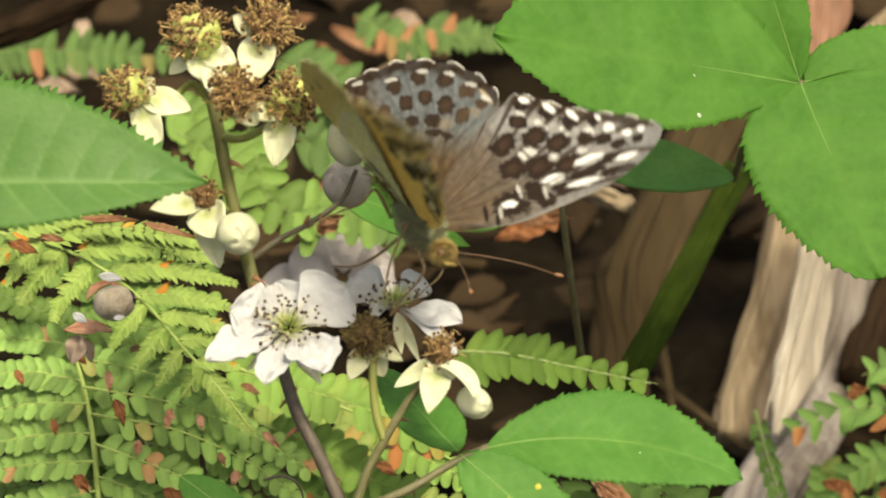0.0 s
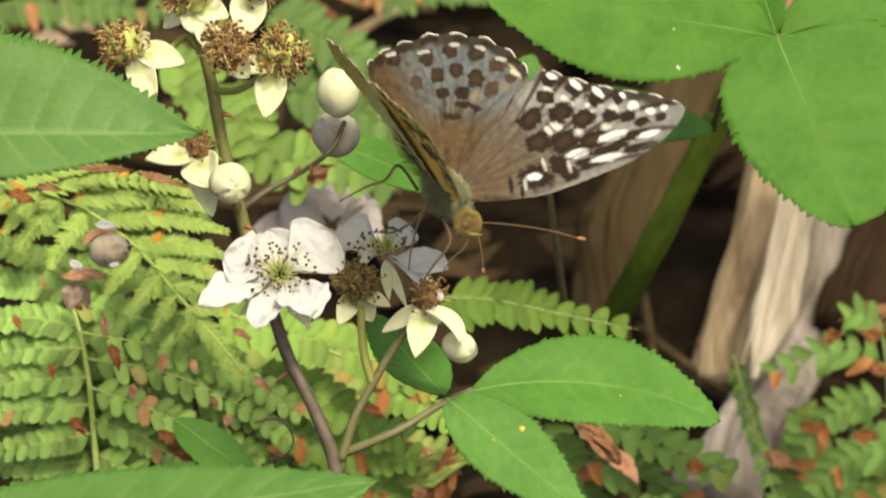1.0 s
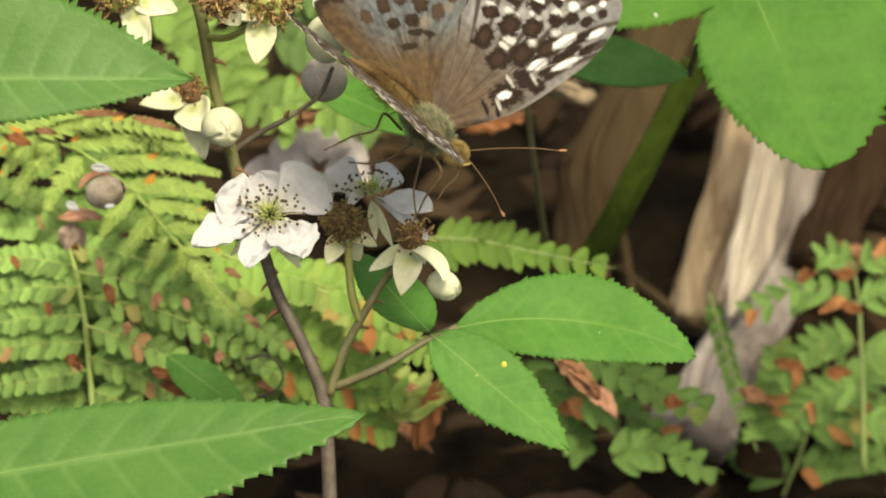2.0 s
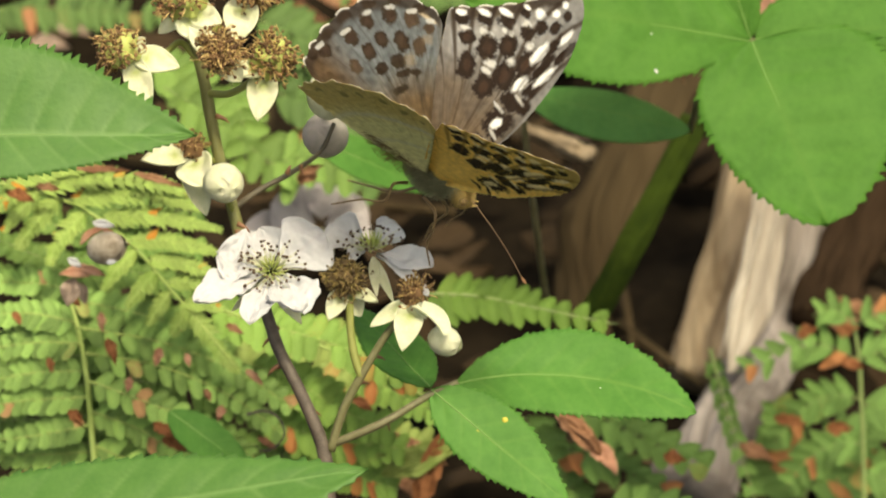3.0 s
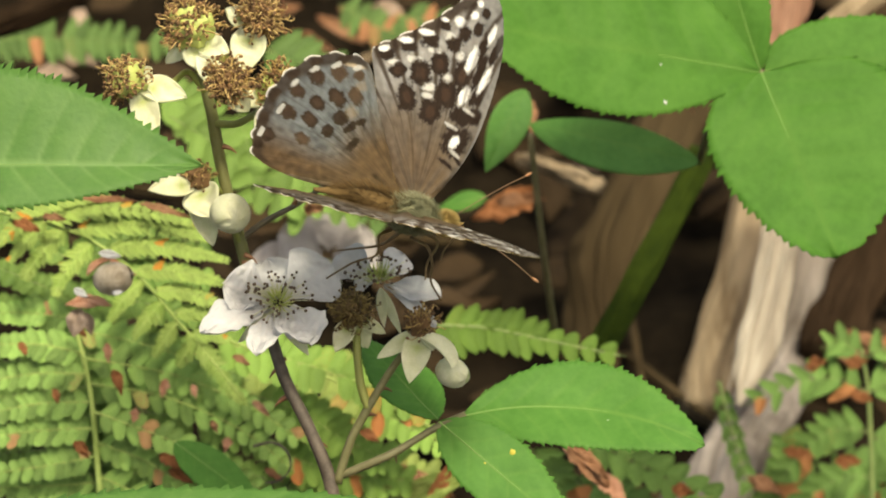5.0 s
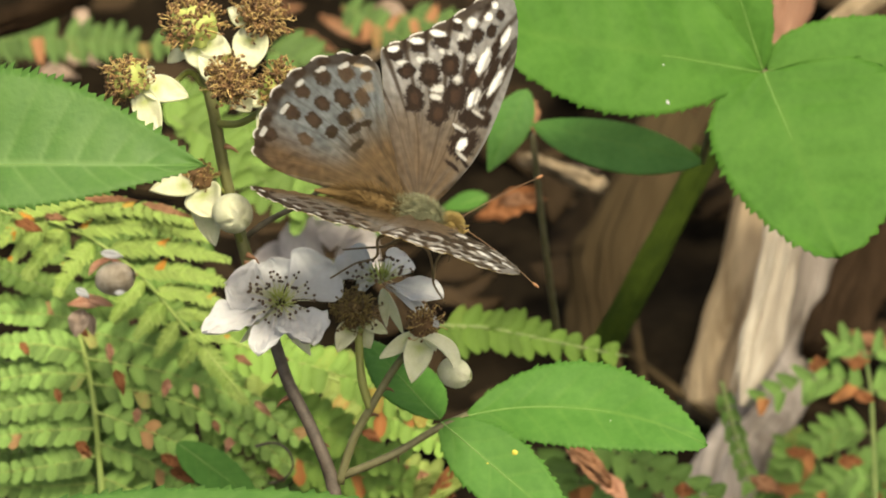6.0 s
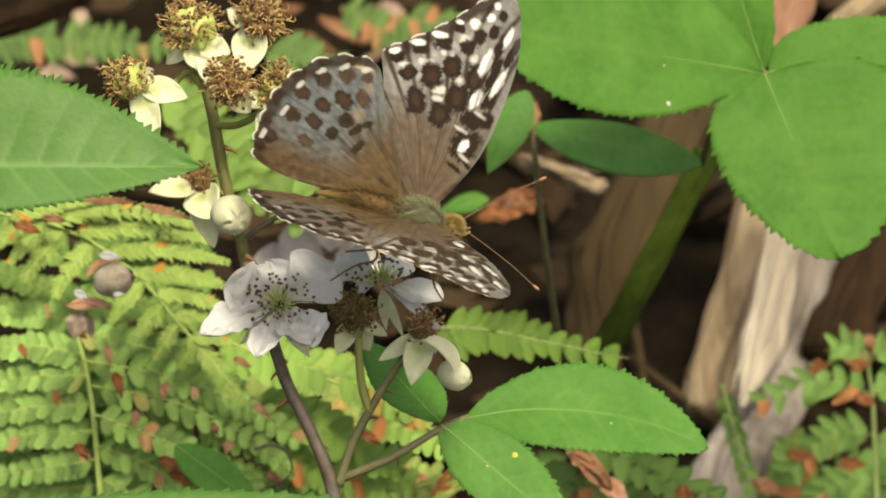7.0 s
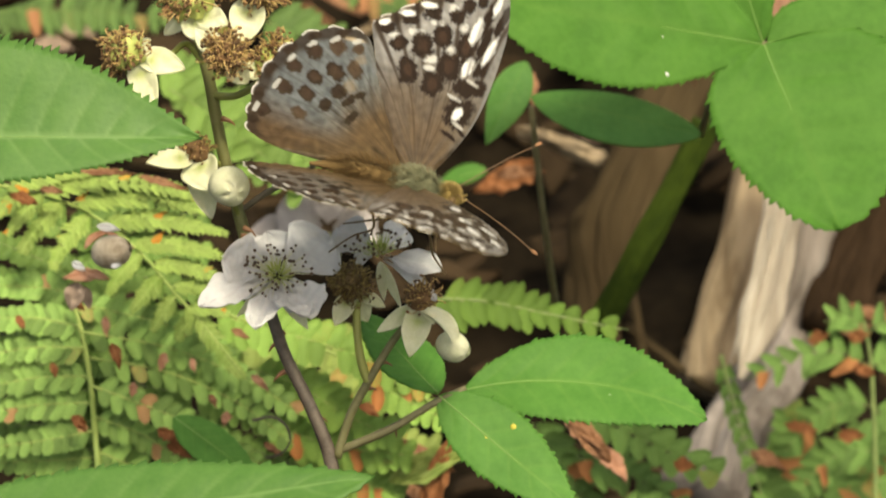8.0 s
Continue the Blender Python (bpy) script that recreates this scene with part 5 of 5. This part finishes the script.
        col = lay(col, np.clip((q - 0.9) * 20, 0, 1) * np.clip((0.42 - s) * 30, 0, 1)[None, :] * np.clip((s - 0.12) * 20, 0, 1)[None, :] * np.clip((30 - r) / 8, 0.15, 1), (0.22, 0.22, 0.215))
        col = lay(col, spots(WHITE + EDGE_WHITE, soft=1.7, grow=0.98, power=2.0), (0.80, 0.80, 0.79))
        col = lay(col, line * 0.55, dark)
    else:
        col = lay(col, spots(SPOT_H, power=2.1, grow=1.03), dark)
        col = lay(col, spots([(a, b, c * 0.6, d * 0.6) for a, b, c, d in SPOT_H[:11]], soft=1.2) * 0.35, (0.085, 0.050, 0.032))
        col = lay(col, spots([SPOT_H[4], SPOT_H[5], SPOT_H[6], SPOT_H[10]], soft=1.2) * 0.4, (0.10, 0.066, 0.042))
        col = lay(col, spots([(-13.2, 13.2, 1.0, 1.0), (-12.0, 18.0, 0.8, 0.9)], soft=0.8) * 0.35, (0.34, 0.25, 0.15))
        halo = spots([(a - 1.1 if b < 12 else a - 0.6, b + (0.2 if b < 12 else 1.2), 0.45, 0.9) for a, b, c, d in SPOT_H[:6]])
        col = lay(col, halo * 0.7, (0.55, 0.55, 0.52))
    # near forewing only: a brown wash stands for its different lighting angle
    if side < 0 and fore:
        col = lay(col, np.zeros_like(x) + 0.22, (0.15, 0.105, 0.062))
    fringe = np.clip((q - 0.986) * 90, 0, 1) * on[None, :] * (np.cos(s * (130 if fore else 92) + 0.4) > -0.3)[None, :]
    col = lay(col, fringe, (0.72, 0.70, 0.66))
    # underside gold and olive, brightened in colour to look sunlit
    if fore:
        low = np.zeros_like(col) + np.array((0.85, 0.60, 0.17))
        low = lay(low, np.clip((r - 31) / 5, 0, 1) * 0.7, (0.30, 0.24, 0.09))
        low = lay(low, spots(DISC_DARK + ROW_DARK + EDGE_DARK + CELL_DARK, grow=1.2), (0.035, 0.022, 0.012))
        low = lay(low, spots(WHITE + PALE + EDGE_WHITE, grow=1.1) * 0.85, (0.82, 0.72, 0.42))
        low = lay(low, line * 0.7, (0.16, 0.09, 0.02))
    else:
        low = np.zeros_like(col) + np.array((0.66, 0.66, 0.34))
        low = lay(low, np.clip((r - 15) / 7, 0, 1) * 0.7, (0.50, 0.36, 0.10))
        low = lay(low, line * 0.8, (0.14, 0.10, 0.03))
        low = lay(low, np.clip(1 - np.abs(r - 18) / 1.2, 0, 1) * 0.5, (0.55, 0.58, 0.50))
        low = lay(low, np.clip(1 - np.abs(r - 10) / 1.0, 0, 1) * 0.4, (0.50, 0.54, 0.46))
        low = lay(low, spots(SPOT_H[:6], grow=0.6) * 0.6, (0.12, 0.12, 0.04))
    low = low * (1 + 0.22 * grain)[..., None]
    z = 1.1 * q * (1 - q) * 2 + 0.10 * np.cos(th * 24) * q + 0.25 * grain * q
    if not fore:
        z = z - 0.35
    top = np.stack([x, side * y, z], -1).reshape(-1, 3) * 0.001
    und = np.stack([x, side * y, z - 0.10], -1).reshape(-1, 3) * 0.001
    size = len(top)
    faces = []
    for i in range(K - 1):
        for j in range(N - 1):
            f = (i * N + j, i * N + j + 1, (i + 1) * N + j + 1, (i + 1) * N + j)
            if (side > 0):
                f = tuple(reversed(f))
            faces.append(tuple(reversed(f)))
            faces.append(tuple(v + size for v in f))
    for j in range(N - 1):
        f = ((K - 1) * N + j, (K - 1) * N + j + 1, (K - 1) * N + j + 1 + size, (K - 1) * N + j + size)
        faces.append(f if side > 0 else tuple(reversed(f)))
    me = mesh(name, np.concatenate([top, und]), faces)
    layer = me.color_attributes.new("scales", "FLOAT_COLOR", "POINT")
    rgba = np.ones((2 * size, 4), dtype=np.float32)
    rgba[:size, :3], rgba[size:, :3] = np.clip(col.reshape(-1, 3), 0, 1), np.clip(low.reshape(-1, 3), 0, 1)
    layer.data.foreach_set("color", rgba.ravel())
    sheer = me.color_attributes.new("membrane", "FLOAT_COLOR", "POINT")
    rgba[:size, :3] = 0.70 * rgba[:size, :3] + 0.30 * rgba[size:, :3]
    sheer.data.foreach_set("color", rgba.ravel())
    return me


def scale_material():
    m = material("wing_scales", (1, 1, 1), (1, 1, 1), 2500, 0.55, 0.35, 0.35)
    t = m.node_tree
    b = t.nodes["Principled BSDF"]
    at = t.nodes.new("ShaderNodeAttribute")
    at.attribute_name = "scales"
    nz = t.nodes.new("ShaderNodeTexNoise")
    nz.inputs["Scale"].default_value, nz.inputs["Detail"].default_value = 3500, 2
    co = t.nodes.new("ShaderNodeTexCoord")
    t.links.new(co.outputs["Object"], nz.inputs["Vector"])
    mr = t.nodes.new("ShaderNodeMapRange")
    mr.inputs[3].default_value, mr.inputs[4].default_value = 0.75, 1.25
    t.links.new(nz.outputs[0], mr.inputs[0])
    hv = t.nodes.new("ShaderNodeHueSaturation")
    t.links.new(mr.outputs[0], hv.inputs["Value"])
    t.links.new(at.outputs["Color"], hv.inputs["Color"])
    t.links.new(hv.outputs[0], b.inputs["Base Color"])
    b.inputs["Roughness"].default_value, b.inputs["Specular IOR Level"].default_value = 0.55, 0.12
    tr = t.nodes.new("ShaderNodeBsdfTranslucent")
    thin = t.nodes.new("ShaderNodeAttribute")
    thin.attribute_name = "membrane"
    t.links.new(thin.outputs["Color"], tr.inputs[0])
    ms = t.nodes.new("ShaderNodeMixShader")
    ms.inputs[0].default_value = 0.3
    t.links.new(b.outputs[0], ms.inputs[1])
    t.links.new(tr.outputs[0], ms.inputs[2])
    t.links.new(ms.outputs[0], t.nodes["Material Output"].inputs[0])
    return m


SCALES = scale_material()
FUR = material("thorax_fur", (0.13, 0.14, 0.085), (0.32, 0.31, 0.19), 1500, 0.85, 0.3, 0.2, island=0.8)
FUR_GOLD = material("head_fur", (0.20, 0.14, 0.05), (0.42, 0.31, 0.12), 1500, 0.8, 0.3, 0.2, island=0.8)
FUR_BROWN = material("abdomen_fur", (0.075, 0.047, 0.020), (0.19, 0.122, 0.05), 1500, 0.85, 0.3, 0.15, island=0.8)
CHITIN = material("chitin", (0.06, 0.035, 0.02), (0.16, 0.09, 0.04), 1500, 0.35, 0.1)
AMBER = material("antenna", (0.09, 0.05, 0.025), (0.17, 0.095, 0.05), 1500, 0.45, 0.1)
LEGS = material("leg", (0.11, 0.07, 0.035), (0.20, 0.14, 0.07), 1500, 0.6, 0.1)
TIP = material("antenna_tip", (0.24, 0.11, 0.05), (0.34, 0.17, 0.08), 1500, 0.5, 0.1)
mm = 0.001


def fuzz(bld, c, r, count, length, seed, back=True):
    """Short hairs standing on an ellipsoid at c with radii r, combed backwards."""
    rng = random.Random(seed)
    for k in range(count):
        d = Vector((rng.gauss(0, 1), rng.gauss(0, 1), rng.gauss(0, 1))).normalized()
        p = Vector((c[0] + d.x * r[0], c[1] + d.y * r[1], c[2] + d.z * r[2])) * mm
        way = (d + Vector((-0.9 if back else 0.4, 0, 0)) + Vector((rng.gauss(0, .25), rng.gauss(0, .25), rng.gauss(0, .25)))).normalized()
        tube(bld, [p, p + way * length * 0.6 * mm, p + way * length * mm + Vector((-0.1, 0, -0.1)) * mm], 0.045 * mm, 0.02 * mm, 3, 4)


REST = pose(-0.00391, -0.00783, 0.17044, 15.68, 17.95, 2.97)


def butterfly():
    ob = thing("butterfly", "grey brown fritillary butterfly with dark spots, feeding on white bramble flowers", "butterfly")
    bld = Build()
    ball(bld, (0, 0, 0), 2.5 * mm, 20, 14, Vector((1.7, 0, 0)))
    fuzz(bld, (0, 0, 0), (4.2, 2.5, 2.5), 2200, 1.7, 3)
    part("thorax", bld.done("thorax"), FUR, ob, "furry grey green thorax")
    bld = Build()
    tube(bld, [Vector((-3.5, 0, 0.4)) * mm, Vector((-9, 0, 1.0)) * mm, Vector((-14, 0, 0.9)) * mm, Vector((-18, 0, 0.4)) * mm], 1.6 * mm, 0.3 * mm, 16, 40, bulge=lambda t: 1 + 0.22 * math.sin(math.pi * t) + 0.035 * math.cos(t * 56))
    fuzz(bld, (-8, 0, 1.0), (6.0, 1.8, 1.6), 900, 2.2, 5)
    part("abdomen", bld.done("abdomen"), FUR_BROWN, ob)
    feelers = []
    hd = Build()
    ball(hd, Vector((6.2, 0, -0.4)) * mm, 1.35 * mm, 16, 10)
    fuzz(hd, (6.2, 0, -0.4), (1.35, 1.35, 1.35), 1300, 1.2, 7, False)
    for s in (1, -1):
        tube(hd, [Vector((7.2, 0.5 * s, -1.2)) * mm, Vector((8.4, 0.6 * s, -0.9)) * mm, Vector((9.2, 0.5 * s, -0.1)) * mm], 0.45 * mm, 0.15 * mm, 8, 8)
    top = part("head", hd.done("head"), FUR_GOLD, ob, "golden furry head")
    for s in (1, -1):
        bld = Build()
        ball(bld, Vector((6.6, 1.25 * s, -0.3)) * mm, 0.85 * mm, 14, 10)
        part("eye", bld.done("eye"), CHITIN, top)
        way = Vector((0.76, 0.6 * s, 0.22 if s > 0 else 0.04)).normalized()
        p0 = Vector((7.0, 0.6 * s, 0.7)) * mm
        lift = Vector((0, 0, 0.5)) * mm
        bld = Build()
        tube(bld, [Vector((0, 0, 0)), way * 6 * mm + lift, way * 12 * mm + lift, way * 16.5 * mm], 0.085 * mm, 0.085 * mm, 6, 20)
        shaft = part("antenna", bld.done("antenna"), AMBER, top)
        bld = Build()
        ball(bld, way * 17.2 * mm, 0.27 * mm, 10, 8, way * 2.8)
        club = part("antenna_tip", bld.done("antenna_tip"), TIP, top, "orange clubbed tip")
        raised = way.rotation_difference(Vector((0.67, 0.57, 0.48) if s > 0 else (0.76, -0.64, 0.04)).normalized()).to_matrix().to_4x4()
        feelers.extend(((shaft, p0, raised), (club, p0, raised)))
    inv = REST.inverted()
    for pts in ([P(700, 415, 0.013), P(672, 425, 0.018), P(668, 458, 0.017), P(630, 470, 0.014), P(586, 496, 0.010)],
                [P(735, 430, 0.014), P(760, 448, 0.017), P(768, 480, 0.016), P(770, 510, 0.012), P(790, 545, 0.010)],
                [P(720, 420, 0.010), P(690, 440, 0.006), P(650, 445, 0.002), P(610, 448, 0.0)],
                [P(760, 420, 0.010), P(790, 440, 0.008), P(775, 475, 0.004), P(772, 505, 0.002)]):
        bld = Build()
        tube(bld, [inv @ p for p in pts], 0.30 * mm, 0.14 * mm, 7, 24)
        part("leg", bld.done("leg"), LEGS, ob)
    bld = Build()
    tube(bld, [Vector((7.6, 0, -1.2)) * mm, Vector((8.6, 0, -3.5)) * mm, Vector((8.2, 0, -6.5)) * mm, Vector((8.4, 0, -9.0)) * mm], 0.16 * mm, 0.10 * mm, 6, 16)
    part("proboscis", bld.done("proboscis"), LEGS, ob)
    wings = []
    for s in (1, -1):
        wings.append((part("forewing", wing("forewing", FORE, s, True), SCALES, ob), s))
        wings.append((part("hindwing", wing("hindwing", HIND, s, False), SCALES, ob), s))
    return ob, wings, feelers


insect, insect_wings, insect_feelers = butterfly()


def motions():
    """The butterfly turns on the flowers and opens and shuts its wings."""
    walk(insect, [
        (0, pose(-0.00653, -0.00776, 0.17254, -39.82, 21.23, -50.42)),
        (0.4, pose(-0.00575, -0.00775, 0.17260, -39.2, 22.6, -50.8)),
        (0.5, pose(-0.00146, -0.00838, 0.17107, -26.59, 24.36, -54.6)),
        (1, pose(-0.00021, -0.00805, 0.16885, -30.77, 22.22, -52.25)),
        (1.5, pose(-0.00077, -0.00723, 0.16992, -25.28, 25.58, -34.9)),
        (1.7, pose(-0.00077, -0.00723, 0.16992, -25.28, 25.58, -34.9)),
        (2.8, pose(-1e-05, -0.00694, 0.17198, 18.41, 36.6, -0.85)),
        (3, pose(-1e-05, -0.00694, 0.17198, 18.41, 36.6, -0.85)),
        (3.5, pose(-0.00141, -0.00732, 0.17133, 27.43, 29.67, 8.84)),
        (3.6, pose(-0.00129, -0.00761, 0.17082, 24.45, 30.36, 7.6)),
        (4, pose(-0.00387, -0.00759, 0.17085, 21.8, 25.15, 11.41)),
        (4.5, pose(-0.00494, -0.00752, 0.17098, 16.13, 21.58, 12.27)),
        (6, pose(-0.00466, -0.00774, 0.17059, 16.99, 17, 4.49)),
        (6.5, pose(-0.00432, -0.00774, 0.1706, 19.58, 19.54, 6.53)),
        (7, pose(-0.00447, -0.00777, 0.17055, 16.99, 16.15, 2.88)),
        (7.5, pose(-0.00391, -0.00783, 0.17044, 15.68, 17.95, 2.97)),
        (8, pose(-0.00481, -0.00755, 0.17092, 15.91, 14.51, 2.94)),
    ])
    lift_far = [(0, 60.6), (0.1, 70), (0.2, 61), (0.3, 57), (0.4, 53), (0.5, 40.8), (0.6, 54), (0.7, 54), (0.8, 51), (0.9, 50), (1, 50.2), (1.1, 49), (1.2, 52), (1.3, 52.5), (1.4, 50), (1.5, 46.8), (1.6, 46), (1.7, 53), (2, 45), (2.4, 38), (2.8, 24), (2.9, 28), (3, 27.6), (3.1, 28), (3.2, 29), (3.3, 22), (3.4, 14), (3.5, 7.7), (3.6, 10.2), (3.7, 16), (3.8, 26), (3.9, 26), (4, 25), (4.2, 27), (4.3, 31), (4.5, 33.3), (4.7, 36), (5.2, 32), (5.8, 34), (6, 32.9), (6.1, 36), (6.2, 39), (6.3, 36), (6.4, 30), (6.5, 29.8), (6.8, 34), (7, 32.7), (7.3, 35), (7.5, 40.1), (7.8, 29), (8, 29.7)]
    lift_near = [(0, 24.2), (0.1, 36), (0.2, 34), (0.3, 2), (0.4, -14), (0.5, 23), (0.6, 42), (0.7, 44), (0.8, 31), (0.9, 29), (1, 28), (1.1, 15), (1.2, 38), (1.3, 47), (1.4, 33), (1.5, 14), (1.6, 11), (1.7, 40), (2, 20), (2.4, 45), (2.8, 36), (2.9, 58), (3, 63.4), (3.1, 60), (3.2, 60), (3.3, 48), (3.4, 38), (3.5, 33.7), (3.6, 33.1), (3.7, 39), (3.8, 49), (3.9, 45), (4, 39.7), (4.1, 36), (4.2, 37), (4.3, 43), (4.4, 43), (4.5, 38.6), (4.6, 38), (4.7, 43), (5.2, 36), (5.8, 38), (6, 36.9), (6.1, 42), (6.2, 45), (6.3, 42), (6.4, 32), (6.5, 27.4), (6.6, 30), (6.8, 37), (7, 31.7), (7.3, 33), (7.5, 37.3), (7.6, 36), (7.8, 29), (7.9, 30), (8, 33)]
    for ob, side in insect_wings:
        rows = lift_far if side > 0 else lift_near
        walk(ob, [(t, pose(0, 0.0015 * side, 0.0006, a * side)) for t, a in rows])
    for ob, base, raised in insect_feelers:
        up, rest = Matrix.Translation(base) @ raised, Matrix.Translation(base)
        walk(ob, [(0, up), (1.7, up), (2.8, rest), (8, rest)])


motions()
